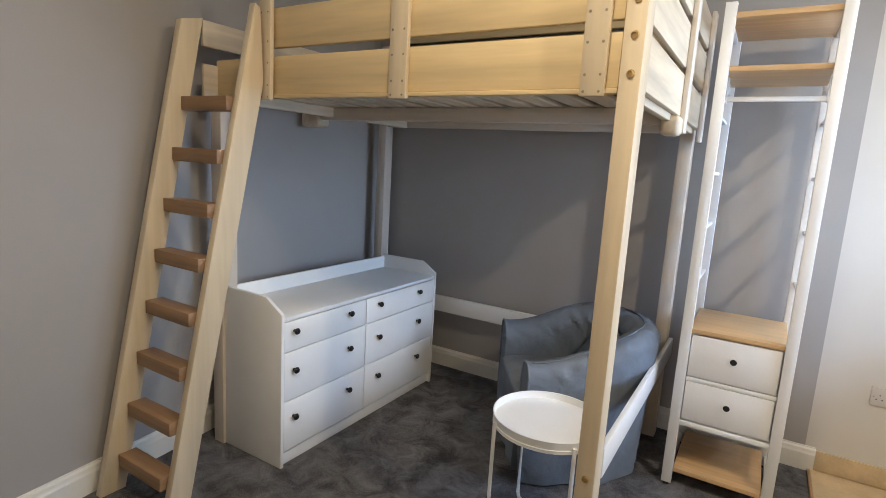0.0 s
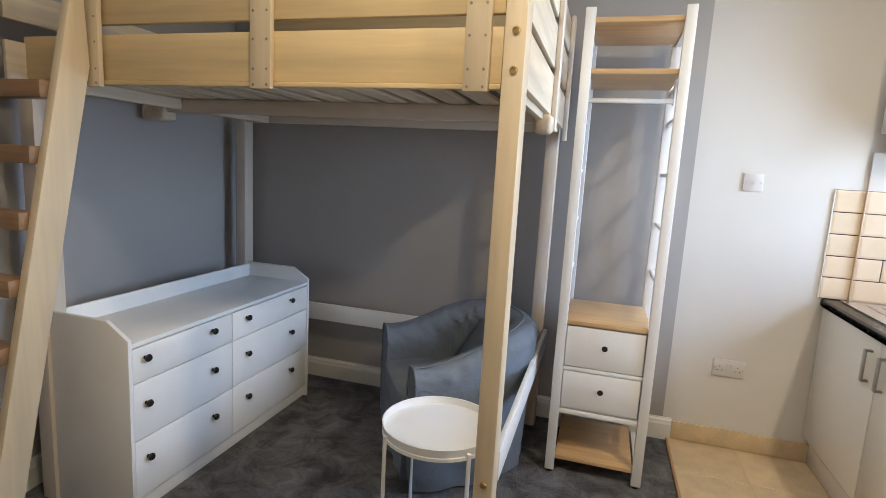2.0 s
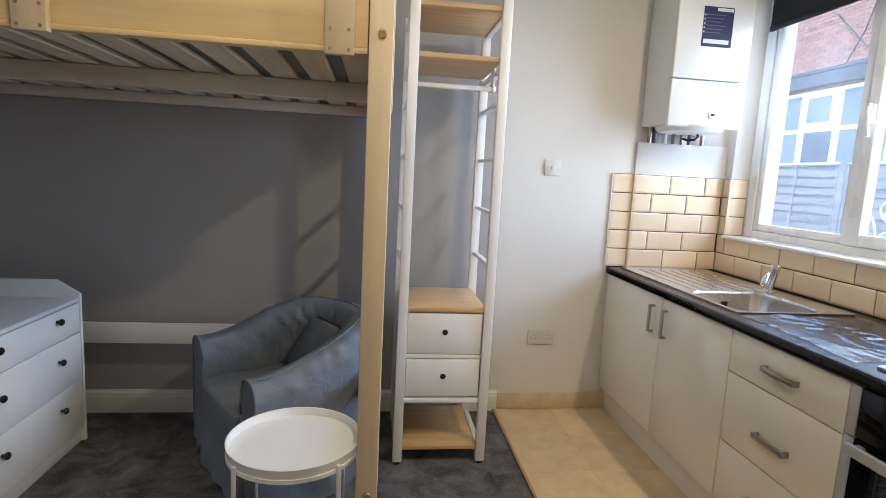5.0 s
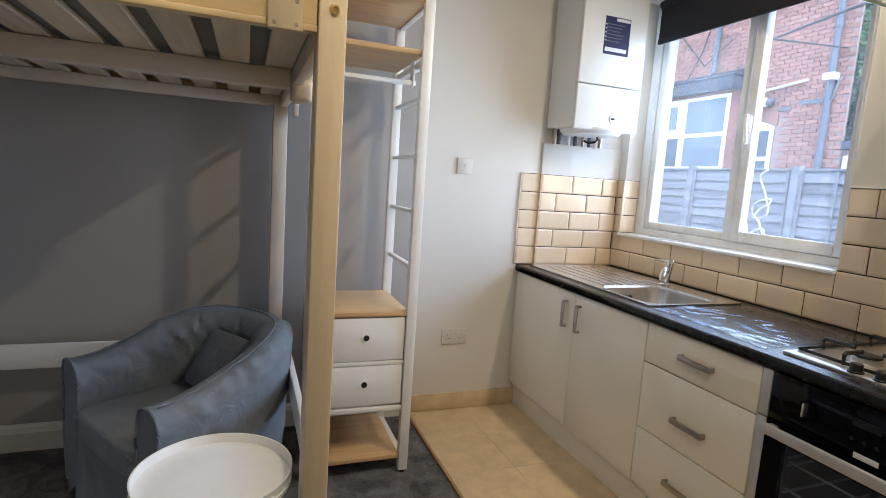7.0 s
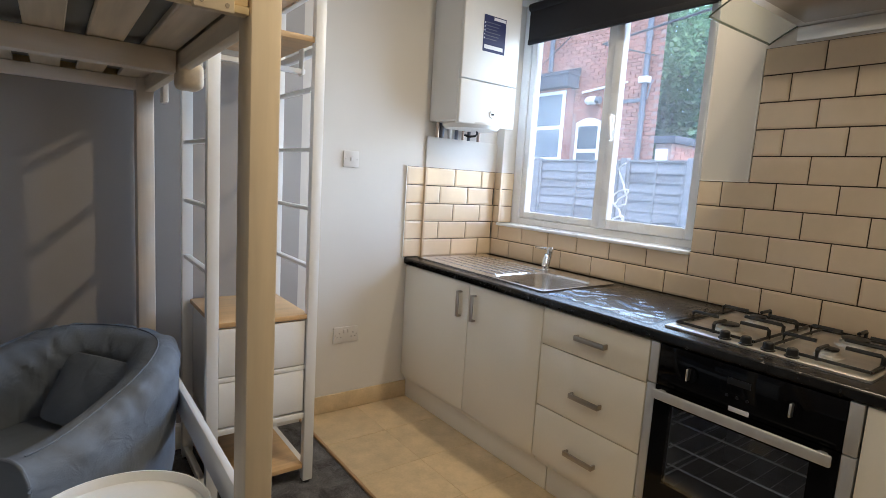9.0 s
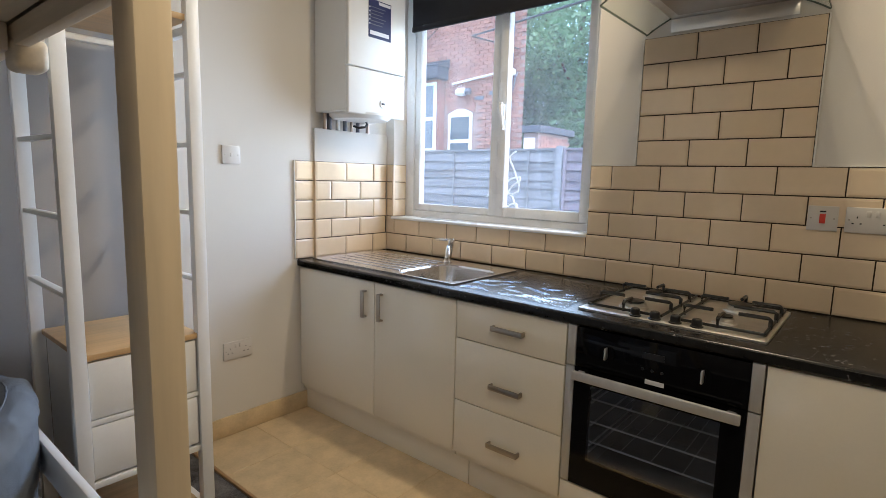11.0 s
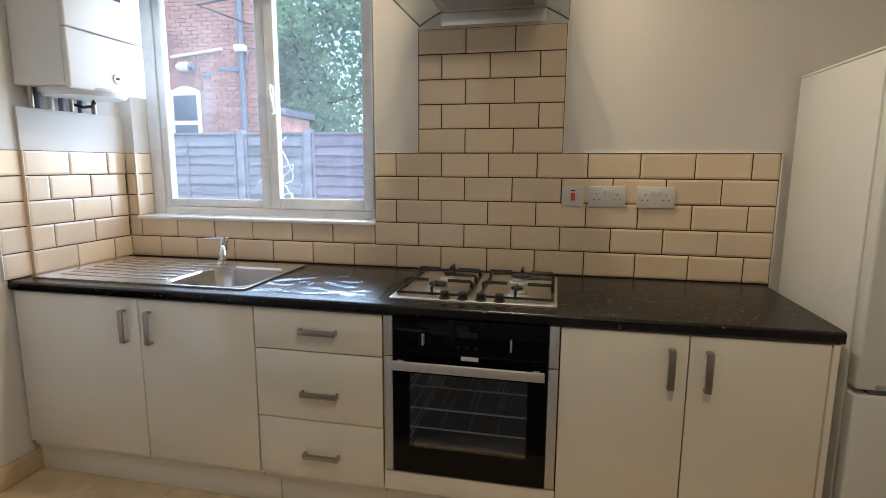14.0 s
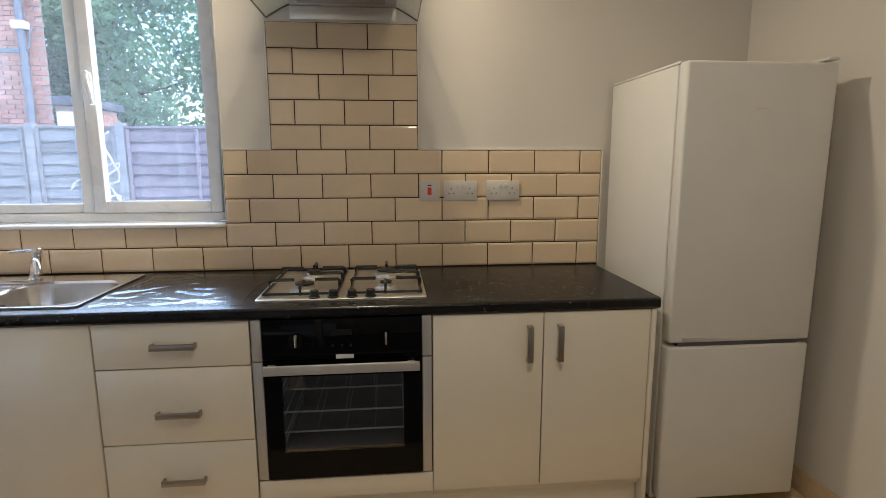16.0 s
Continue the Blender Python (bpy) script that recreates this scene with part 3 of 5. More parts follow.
path = [(-R, FF - FF * k / 24) for k in range(24)] + [(R * math.sin(-math.pi / 2 + math.pi * k / 80), -R * math.cos(-math.pi / 2 + math.pi * k / 80)) for k in range(81)] + [(R, FF * k / 24) for k in range(1, 25)]
bm = bmesh.new()
rings = []
N = len(path)
for i, (u, f) in enumerate(path):
    if f > 0:
        nu, nf = (1 if u > 0 else -1), 0
    else:
        nu, nf = u / R, f / R
    back = smoothstep(0.26, -0.25, f)
    h = 0.56 + 0.145 * back
    gather = back * 0.006 * math.sin(i * 0.95 + 2 * math.sin(i * 0.31)) * (0.4 + abs(noise.noise(Vector((i * 0.11, 0, 3)))) * 2)
    flare = 0.018 * back
    prof = [(T - 0.022, 0.012), (T - 0.012, 0.12), (T - 0.002, 0.30), (T + flare, h - 0.11), (T + flare + 0.004, h - 0.055), (T * 0.78 + flare, h - 0.014), (0.25 * T + flare, h), (-0.5 * T + flare, h - 0.006), (-T * 0.95 + flare * 0.5, h - 0.035), (-T - 0.012, h - 0.085), (-T - 0.004, h - 0.19), (-T + 0.01, 0.30), (-T + 0.01, 0.10)]
    ring = []
    for k, (o, z) in enumerate(curve(prof, 3)):
        wob = 0.006 * noise.noise(Vector((u * 6, f * 6, z * 5))) + 0.0035 * noise.noise(Vector((u * 19, f * 19, z * 9)))
        fold = 0.012 * max(0, 1 - 4 * abs(noise.noise(Vector((u * 7 + z * 5, f * 7 - z * 6, 5))))) * (1 if o < 0 else 0.5)
        wob += fold
        if 10 < k < 27:
            wob += gather
        if k < 4:
            wob += 0.008 * math.sin(i * 0.33) * (4 - k) / 4
        ring.append(bm.verts.new(cpt(u + nu * (o + wob), f + nf * (o + wob), z + (wob * 0.6 if k > 3 else 0))))
    rings.append(ring)
for one, two in zip(rings, rings[1:]):
    for k in range(len(one) - 1):
        bm.faces.new((one[k], one[k + 1], two[k + 1], two[k]))
ends = [[v.co.copy() for v in rings[0]], [v.co.copy() for v in rings[-1]]]
bm.faces.new(rings[0])
bm.faces.new(rings[-1][::-1])
bmesh.ops.recalc_face_normals(bm, faces=bm.faces)
body = part("tub_back", bm, M_FABRIC, chair)
for pts in ends:
    part("piping", tube([p + CF * 0.002 for p in pts[2:-3]], 0.0055, 8), M_FABRIC, body)
part("seam", tube([cpt(u + (T * 0.3) * (1 if u > 0 else -1) * (1 if f > 0 else abs(u) / R), f + (0 if f > 0 else T * 0.3 * f / R), 0.56 + 0.145 * smoothstep(0.26, -0.25, f) + 0.0045) for u, f in path[::3]], 0.0028, 6), M_FABRIC, body)


def cushion(name, u0, u1, f0, f1, z0, z1, puff, tilt=None):
    bm = bmesh.new()
    bmesh.ops.create_cube(bm, size=1)
    bmesh.ops.subdivide_edges(bm, edges=bm.edges[:], cuts=7, use_grid_fill=True)
    for v in bm.verts:
        x, y, z = v.co * 2
        s = 1 + puff * (1 - x * x) * (1 - y * y)
        k = 1 - 0.10 * (abs(x) ** 6 + abs(y) ** 6) / 2
        co = Vector(((u0 + u1) / 2 + x * k * (u1 - u0) / 2, (f0 + f1) / 2 + y * k * (f1 - f0) / 2, (z0 + z1) / 2 + z * s * (z1 - z0) / 2))
        if tilt:
            co = tilt @ co
        co += Vector((1, 1, 1)) * 0.008 * noise.noise(co * 8)
        v.co = cpt(co.x, co.y, co.z)
    bmesh.ops.recalc_face_normals(bm, faces=bm.faces)
    ob = part(name, bm, M_FABRIC, chair)
    m = ob.modifiers.new("round", "SUBSURF")
    m.levels = m.render_levels = 1
    return ob


cushion("seat_cushion", -0.245, 0.245, -0.25, FF + 0.04, 0.29, 0.40, 0.22)
front = bmesh.new()
cols = 26
grid = []
for i in range(cols):
    u = -0.235 + 0.47 * i / (cols - 1)
    grid.append([front.verts.new(cpt(u, FF + 0.003 + o + (0.006 * math.sin(i * 0.8) if z < 0.2 else 0), z)) for o, z in ((0.012, 0.01), (0.008, 0.14), (0.0, 0.25), (0.0, 0.32))])
    grid[-1] += [front.verts.new(cpt(u, FF - 0.05, 0.32)), front.verts.new(cpt(u, FF - 0.05, 0.01))]
for one, two in zip(grid, grid[1:]):
    for k in range(6):
        j = (k + 1) % 6
        front.faces.new((one[k], one[j], two[j], two[k]))
front.faces.new(grid[0][::-1])
front.faces.new(grid[-1])
bmesh.ops.recalc_face_normals(front, faces=front.faces)
part("skirt", front, M_FABRIC, chair)
part("piping", tube([cpt(-0.225 + 0.45 * k / 8, FF + 0.014 + 0.003 * math.sin(k), 0.375) for k in range(9)], 0.006, 8), M_FABRIC, chair)
lean = Matrix.Translation((0.03, -0.165, 0.505)) @ Matrix.Rotation(radians(-58), 4, "X")
pillow = cushion("back_cushion", -0.20, 0.20, -0.13, 0.13, -0.05, 0.05, 0.5, lean)

# ---- tray table ----
tb = thing("tray_table", (-2.206, -1.228, 0), "round white metal tray table on thin tube legs", "side table")
TC, TR, TZ = Vector((-2.206, -1.228, 0)), 0.203, 0.458
part("tray", lathe([(0.001, 0.004), (TR - 0.004, 0.004), (TR + 0.001, 0.03), (TR + 0.005, 0.03), (TR, 0.0), (0.001, 0.0)], (TC.x, TC.y, TZ), "z", 56), M_LACQ, tb, "white metal tray with raised rim")
for k in range(4):
    a = radians(45 + 90 * k)
    d = Vector((math.cos(a), math.sin(a), 0))
    pt = TC + d * (TR + 0.009)
    part("leg", tube([pt + Vector((0, 0, TZ + 0.012)), pt + Vector((0, 0, 0.03)), pt - d * 0.012 + Vector((0, 0, 0.012)), TC + d * 0.10 + Vector((0, 0, 0.035)), TC + d * 0.012 + Vector((0, 0, 0.04))], 0.0075, 10), M_LACQ, tb)
part("ring", lathe([(TR - 0.003, -0.012), (TR + 0.004, -0.012), (TR + 0.004, 0.0), (TR - 0.003, 0.0)], (TC.x, TC.y, TZ), "z", 40), M_LACQ, tb)

# ---- kitchen units ----
FXF = -0.645
WT = 0.865


def bow_handle(parent, a, b, out=0.028):
    """A square bow handle between two points on a front that faces -x."""
    bm = bmesh.new()
    (y0, z0), (y1, z1) = a, b
    if abs(y1 - y0) > abs(z1 - z0):
        bx(bm, FXF - out, FXF - out + 0.008, y0, y1, z0 - 0.011, z0 + 0.011, 0.003, 2)
        for y in (y0, y1 - 0.009 if y1 > y0 else y1 + 0.009):
            bx(bm, FXF - out + 0.004, FXF, min(y, y + 0.009), max(y, y + 0.009), z0 - 0.010, z0 + 0.010, 0.002)
    else:
        bx(bm, FXF - out, FXF - out + 0.008, y0 - 0.011, y0 + 0.011, z0, z1, 0.003, 2)
        for z in (z0, z1 - 0.009):
            bx(bm, FXF - out + 0.004, FXF, y0 - 0.010, y0 + 0.010, z, z + 0.009, 0.002)
    return part("handle", bm, M_NICKEL, parent, "satin nickel bow handle")


def unit(y0, y1, label):
    """A base unit from y1 (towards the corner) to y0, its carcass open at the top under the worktop."""
    c = thing("base_cabinet", (-0.33, (y0 + y1) / 2, KF), label, "kitchen cabinet", "kitchen base units")
    part("carcass", block(-0.622, -0.03, y0 + 0.001, y1 - 0.001, KF + 0.12, 0.824 if "drawer" in label or y0 < -2 else 0.66, 0.001), M_CREAM, c)
    return c


u1 = unit(-1.10, -0.004, "cream gloss double-door sink cabinet")
d1 = part("door", block(FXF, FXF + 0.019, -0.602, -0.012, 0.163, 0.822, 0.002), M_CREAM, u1)
bow_handle(d1, (-0.542, 0.645), (-0.542, 0.778))
d2 = part("door", block(FXF, FXF + 0.019, -1.098, -0.606, 0.163, 0.822, 0.002), M_CREAM, u1)
bow_handle(d2, (-0.655, 0.645), (-0.655, 0.778))
u2 = unit(-1.602, -1.102, "cream gloss three-drawer kitchen cabinet")
for z0, z1, hz in ((0.668, 0.822, 0.745), (0.399, 0.664, 0.507), (0.163, 0.395, 0.263)):
    d = part("drawer_front", block(FXF, FXF + 0.019, -1.600, -1.104, z0, z1, 0.002), M_CREAM, u2)
    bow_handle(d, (-1.432, hz), (-1.288, hz))
u3 = unit(-3.0, -2.216, "cream gloss double-door end cabinet")
d3 = part("door", block(FXF, FXF + 0.019, -2.606, -2.2155, 0.163, 0.822, 0.002), M_CREAM, u3)
bow_handle(d3, (-2.556, 0.645), (-2.556, 0.778))
d4 = part("door", block(FXF, FXF + 0.019, -2.998, -2.610, 0.163, 0.822, 0.002), M_CREAM, u3)
bow_handle(d4, (-2.665, 0.645), (-2.665, 0.778))
part("end_panel", block(-0.648, -0.03, -3.020, -3.002, KF, 0.824, 0.002), M_CREAM, u3)
for a, b in ((-1.16, -0.004), (-3.0, -1.164)):
    single("plinth", block(-0.605, -0.588, a, b, KF, 0.158, 0.002), M_CREAM, "cream plinth board under the kitchen units", "plinth")
bm = bmesh.new()
bx(bm, -0.655, -0.012, -3.028, -1.025, 0.826, WT)
bx(bm, -0.655, -0.012, -0.045, -0.001, 0.826, WT)
bx(bm, -0.655, -0.575, -1.025, -0.045, 0.826, WT)
bx(bm, -0.085, -0.012, -1.025, -0.045, 0.826, WT)
bmesh.ops.remove_doubles(bm, verts=bm.verts, dist=0.0001)
edge = [e for e in bm.edges if all(abs(v.co.x + 0.655) < 1e-4 for v in e.verts) and abs(e.verts[0].co.z - e.verts[1].co.z) < 1e-4]
bmesh.ops.bevel(bm, geom=edge, offset=0.009, segments=3, affect="EDGES", profile=0.5)


def speckled():
    """Black laminate with grey flecks."""
    m = material("black_speckled_laminate", (0.012, 0.011, 0.011), 0.26, var=0.35, scale=40, fine=300, bump=0.06, spec=0.3)
    nt = m.node_tree
    n, l = nt.nodes, nt.links
    p = n["Principled BSDF"]
    old = p.inputs["Base Color"].links[0].from_socket
    tc = n.new("ShaderNodeTexCoord")
    v = n.new("ShaderNodeTexVoronoi")
    v.inputs["Scale"].default_value = 42
    warp = n.new("ShaderNodeTexNoise")
    warp.inputs["Scale"].default_value = 60
    va = n.new("ShaderNodeVectorMath")
    va.operation = "MULTIPLY_ADD"
    va.inputs[1].default_value = (0.03, 0.03, 0.03)
    l.new(tc.outputs["Object"], warp.inputs[0])
    l.new(warp.outputs["Color"], va.inputs[0])
    l.new(tc.outputs["Object"], va.inputs[2])
    l.new(va.outputs[0], v.inputs[0])
    lt = n.new("ShaderNodeMapRange")
    lt.inputs[1].default_value, lt.inputs[2].default_value, lt.inputs[3].default_value, lt.inputs[4].default_value = 0.10, 0.22, 0.8, 0.0
    l.new(v.outputs["Distance"], lt.inputs[0])
    ls = n.new("ShaderNodeMath")
    ls.operation = "GREATER_THAN"
    ls.inputs[1].default_value = 0.62
    sp = n.new("ShaderNodeSeparateColor")
    l.new(v.outputs["Color"], sp.inputs[0])
    l.new(sp.outputs[0], ls.inputs[0])
    mu = n.new("ShaderNodeMath")
    mu.operation = "MULTIPLY"
    l.new(lt.outputs[0], mu.inputs[0])
    l.new(ls.outputs[0], mu.inputs[1])
    mx = n.new("ShaderNodeMix")
    mx.data_type = "RGBA"
    mx.inputs[7].default_value = (0.24, 0.215, 0.20, 1)
    l.new(mu.outputs[0], mx.inputs[0])
    l.new(old, mx.inputs[6])
    l.new(mx.outputs[2], p.inputs["Base Color"])
    return m


M_TOP = speckled()
single("worktop", bm, M_TOP, "black speckled laminate kitchen worktop", "worktop")
# protective film left on the worktop between sink and hob
film = bmesh.new()
rows = []
for i in range(90):
    row = []
    for j in range(80):
        x, y = -0.60 + 0.50 * i / 89, -1.57 + 0.50 * j / 79
        w = noise.noise(Vector((x * 9 + y * 5, y * 7 - x * 4, 2)))
        h = 0.003 + 0.002 * w + 0.009 * max(0, 1 - abs(w) * 7) * max(0, noise.noise(Vector((x * 4, y * 4, 7))) + 0.3)
        row.append(film.verts.new((x + 0.012 * math.sin(y * 9), y + 0.012 * math.sin(x * 11), WT + max(0.0008, h))))
    rows.append(row)
for a, b in zip(rows, rows[1:]):
    for j in range(79):
        film.faces.new((a[j], a[j + 1], b[j + 1], b[j]))
bmesh.ops.solidify(film, geom=film.faces[:], thickness=0.0003)
M_FILM = pane_material("clear_film", 0.26, (0.94, 0.96, 0.98), 0.17)
single("plastic_film", film, M_FILM, "creased clear plastic film lying on the worktop", "plastic film")

# ---- sink ----
sk = thing("kitchen_sink", (-0.33, -0.54, WT), "stainless steel inset sink with ribbed drainer", "sink")
bm = bmesh.new()
SX0, SX1, SY0, SY1 = -0.588, -0.072, -1.035, -0.036


def rounded(x0, x1, y0, y1, r, z, seg=5):
    pts = []
    for cx, cy, a0 in ((x1 - r, y1 - r, 0), (x0 + r, y1 - r, 90), (x0 + r, y0 + r, 180), (x1 - r, y0 + r, 270)):
        for k in range(seg + 1):
            a = radians(a0 + 90 * k / seg)
            pts.append((cx + r * math.cos(a), cy + r * math.sin(a), z))
    return pts


def loft(bm, loops, cap=True):
    vs = [[bm.verts.new(p) for p in lp] for lp in loops]
    for a, b in zip(vs, vs[1:]):
        for k in range(len(a)):
            j = (k + 1) % len(a)
            bm.faces.new((a[k], a[j], b[j], b[k]))
    if cap:
        bm.faces.new(vs[-1])
    return vs


bowl = (-0.552, -0.180, -1.003, -0.645)
loops = [rounded(SX0, SX1, SY0, SY1, 0.015, WT + 0.001), rounded(SX0, SX1, SY0, SY1, 0.015, WT + 0.007), rounded(SX0 + 0.012, SX1 - 0.012, SY0 + 0.012, SY1 - 0.012, 0.012, WT + 0.008), rounded(SX0 + 0.022, SX1 - 0.022, SY0 + 0.022, SY1 - 0.022, 0.012, WT + 0.004)]
x0, x1, y0, y1 = bowl
loops += [rounded(x0 - 0.008, x1 + 0.008, y0 - 0.008, y1 + 0.008, 0.085, WT + 0.004), rounded(x0, x1, y0, y1, 0.08, WT - 0.004), rounded(x0 + 0.012, x1 - 0.012, y0 + 0.012, y1 - 0.012, 0.075, WT - 0.10), rounded(x0 + 0.03, x1 - 0.03, y0 + 0.03, y1 - 0.03, 0.065, WT - 0.15)]
loft(bm, loops)
bmesh.ops.recalc_face_normals(bm, faces=bm.faces)
part("basin", bm, M_SINK, sk)
for k in range(7):
    x = -0.50 + 0.058 * k
    part("drainer_rib", block(x - 0.007, x + 0.007, -0.625, -0.10, WT + 0.003, WT + 0.0085, 0.003), M_SINK, sk)
part("waste", lathe([(0.035, 0), (0.035, 0.003), (0.02, 0.001), (0.001, 0.001)], (-0.37, -0.825, WT - 0.149), "z", 24), M_CHROME, sk)
part("overflow", lathe([(0.012, 0), (0.012, 0.004), (0.004, 0.004)], (-0.37, -0.661, WT - 0.05), "y", 16), M_DARK, sk)
tp = thing("mixer_tap", (-0.135, -0.63, WT), "chrome single-lever mixer tap behind the sink", "tap")
tx, ty = -0.135, -0.63
part("base", lathe([(0.027, 0.004), (0.027, 0.010), (0.021, 0.016), (0.001, 0.016)], (tx, ty, WT), "z", 24), M_CHROME, tp)
part("body", tube([(tx, ty, WT + 0.014), (tx, ty - 0.004, WT + 0.05), (tx + 0.004, ty - 0.012, WT + 0.09), (tx + 0.005, ty - 0.016, WT + 0.118)], 0.0185, 18), M_CHROME, tp)
part("spout", tube([(tx + 0.002, ty - 0.004, WT + 0.082), (tx - 0.042, ty - 0.036, WT + 0.092), (tx - 0.072, ty - 0.058, WT + 0.080), (tx - 0.090, ty - 0.072, WT + 0.056), (tx - 0.093, ty - 0.074, WT + 0.044)], 0.0145, 14), M_CHROME, tp)
part("cartridge_cap", lathe([(0.0205, 0), (0.0205, 0.012), (0.015, 0.020), (0.001, 0.021)], (tx + 0.005, ty - 0.017, WT + 0.116), "z", 22), M_CHROME, tp)
part("lever", prism([(ty - 0.010, WT + 0.118), (ty + 0.085, WT + 0.116), (ty + 0.090, WT + 0.121), (ty + 0.086, WT + 0.126), (ty - 0.010, WT + 0.132)], "x", tx - 0.006, tx + 0.014, 0.003), M_CHROME, tp)

# ---- hob ----
HY0, HY1, HX0, HX1 = -2.200, -1.608, -0.588, -0.085
hob = thing("gas_hob", ((HX0 + HX1) / 2, (HY0 + HY1) / 2, WT), "stainless steel four-burner gas hob with black pan supports", "gas hob")
bm = bmesh.new()
loft(bm, [rounded(HX0, HX1, HY0, HY1, 0.012, WT + 0.001), rounded(HX0, HX1, HY0, HY1, 0.012, WT + 0.008), rounded(HX0 + 0.006, HX1 - 0.006, HY0 + 0.006, HY1 - 0.006, 0.010, WT + 0.011), rounded(HX0 + 0.04, HX1 - 0.03, HY0 + 0.03, HY1 - 0.03, 0.02, WT + 0.011), rounded(HX0 + 0.046, HX1 - 0.036, HY0 + 0.036, HY1 - 0.036, 0.02, WT + 0.007)])
bmesh.ops.recalc_face_normals(bm, faces=bm.faces)
part("plate", bm, M_STEEL, hob)
for cx, cy, r in ((-0.43, -1.755, 0.038), (-0.205, -1.755, 0.03), (-0.43, -2.055, 0.026), (-0.205, -2.055, 0.042)):
    b = part("burner", lathe([(r + 0.014, 0.007), (r + 0.012, 0.013), (r, 0.015), (r, 0.026), (r - 0.006, 0.028), (0.001, 0.028)], (cx, cy, WT), "z", 28), M_STEEL, hob)
    part("burner_cap", lathe([(r - 0.004, 0.028), (r - 0.003, 0.034), (r - 0.012, 0.036), (0.001, 0.036)], (cx, cy, WT), "z", 28), M_BLACK, b)
for cy in (-1.755, -2.055):
    y0, y1, x0, x1, z = cy - 0.128, cy + 0.128, -0.535, -0.105, WT + 0.045
    g = part("pan_support", tube([(x0, y0, z - 0.028), (x1, y0, z - 0.028), (x1, y1, z - 0.028), (x0, y1, z - 0.028), (x0, y0, z - 0.028)], 0.005, 8), M_BLACK, hob, "black enamelled wire pan support")
    for px, py, qx, qy in ((x0, cy, x0 + 0.075, cy), (x1, cy, x1 - 0.075, cy), (-0.43, y0, -0.43, y0 + 0.09), (-0.43, y1, -0.43, y1 - 0.09), (-0.205, y0, -0.205, y0 + 0.09), (-0.205, y1, -0.205, y1 - 0.09), (-0.318, y0, -0.318, y1 - 0.13)):
        part("finger", tube([(px, py, WT + 0.012), (px, py, z - 0.004), (px + 0.06 * (qx - px), py + 0.06 * (qy - py), z), (qx, qy, z)], 0.0062, 8), M_BLACK, g)
for k in range(4):
    y = -1.808 - 0.065 * k
    part("knob", lathe([(0.020, 0.011), (0.020, 0.014), (0.016, 0.016), (0.015, 0.034), (0.012, 0.037), (0.001, 0.037)], (-0.566, y, WT), "z", 20), M_BLACK, hob, "black control knob")

# ---- oven ----
OY0, OY1 = -2.213, -1.606
ov = thing("built_in_oven", (-0.35, (OY0 + OY1) / 2, 0.245), "built-in black glass oven with steel trim and handle", "oven")
part("front_filler", block(FXF, FXF + 0.019, OY0, OY1, 0.163, 0.238, 0.002), M_CREAM, ov, "cream filler panel")
for ya, yb in ((OY0 + 0.002, OY0 + 0.034), (OY1 - 0.034, OY1 - 0.002)):
    part("trim", block(FXF - 0.006, FXF + 0.02, ya, yb, 0.246, 0.676, 0.002), M_SATIN, ov)
    part("trim", block(FXF - 0.006, FXF + 0.02, ya, yb, 0.680, 0.824, 0.002), M_SATIN, ov)
pan = part("control_panel", block(FXF - 0.007, FXF + 0.02, OY0 + 0.036, OY1 - 0.036, 0.682, 0.823, 0.003), M_BGLASS, ov)
part("display", block(FXF - 0.0085, FXF - 0.006, -1.94, -1.872, 0.764, 0.784, 0), M_DARK, pan)
for k in range(3):
    part("button", lathe([(0.005, -0.009), (0.005, -0.006)], (FXF, -1.875 - 0.03 * k, 0.728), "x", 10), M_DARK, pan)
for y in (-1.755, -2.055):
    kb = part("oven_knob", lathe([(0.026, -0.012), (0.023, -0.03), (0.02, -0.031), (0.026, -0.007)][0:1] + [(0.026, -0.007)], (FXF, y, 0.75), "x", 24), M_BGLASS, pan)
    part("grip", block(FXF - 0.030, FXF - 0.010, y - 0.0035, y + 0.0035, 0.732, 0.772, 0.002), M_STEEL, kb, "steel knob grip")
dm = bmesh.new()
yA, yB, zA, zB = OY0 + 0.036, OY1 - 0.036, 0.246, 0.678
wy0, wy1, wz0, wz1 = -2.112, -1.70, 0.345, 0.622
outer = [(yA, zA), (yB, zA), (yB, zB), (yA, zB)]
inner = [(wy0, wz0), (wy1, wz0), (wy1, wz1), (wy0, wz1)]
ring = [[dm.verts.new((x, y, z)) for y, z in lp] for x, lp in ((FXF - 0.007, outer), (FXF - 0.007, inner), (FXF + 0.012, inner), (FXF + 0.012, outer))]
for p, q in zip(ring, ring[1:] + ring[:1]):
    for k in range(4):
        dm.faces.new((p[k], p[(k + 1) % 4], q[(k + 1) % 4], q[k]))
bmesh.ops.recalc_face_normals(dm, faces=dm.faces)
door = part("oven_door", dm, M_BGLASS, ov, smooth=False)
gl = part("door_glass", block(FXF - 0.0065, FXF - 0.002, wy0 + 0.0005, wy1 - 0.0005, wz0 + 0.0005, wz1 - 0.0005, 0), M_OVENGLASS, door)
hm = block(FXF - 0.045, FXF - 0.032, -2.168, -1.648, 0.641, 0.674, 0.004, 2)
for y in (-2.14, -1.67):
    bx(hm, FXF - 0.04, FXF - 0.007, y - 0.012, y + 0.012, 0.648, 0.668, 0.002)
part("handle", hm, M_SATIN, door, "wide steel bar handle")
part("badge", block(FXF - 0.009, FXF - 0.007, -1.945, -1.885, 0.682, 0.697, 0.001), M_PAPER, door, "small white badge")
cv = bmesh.new()
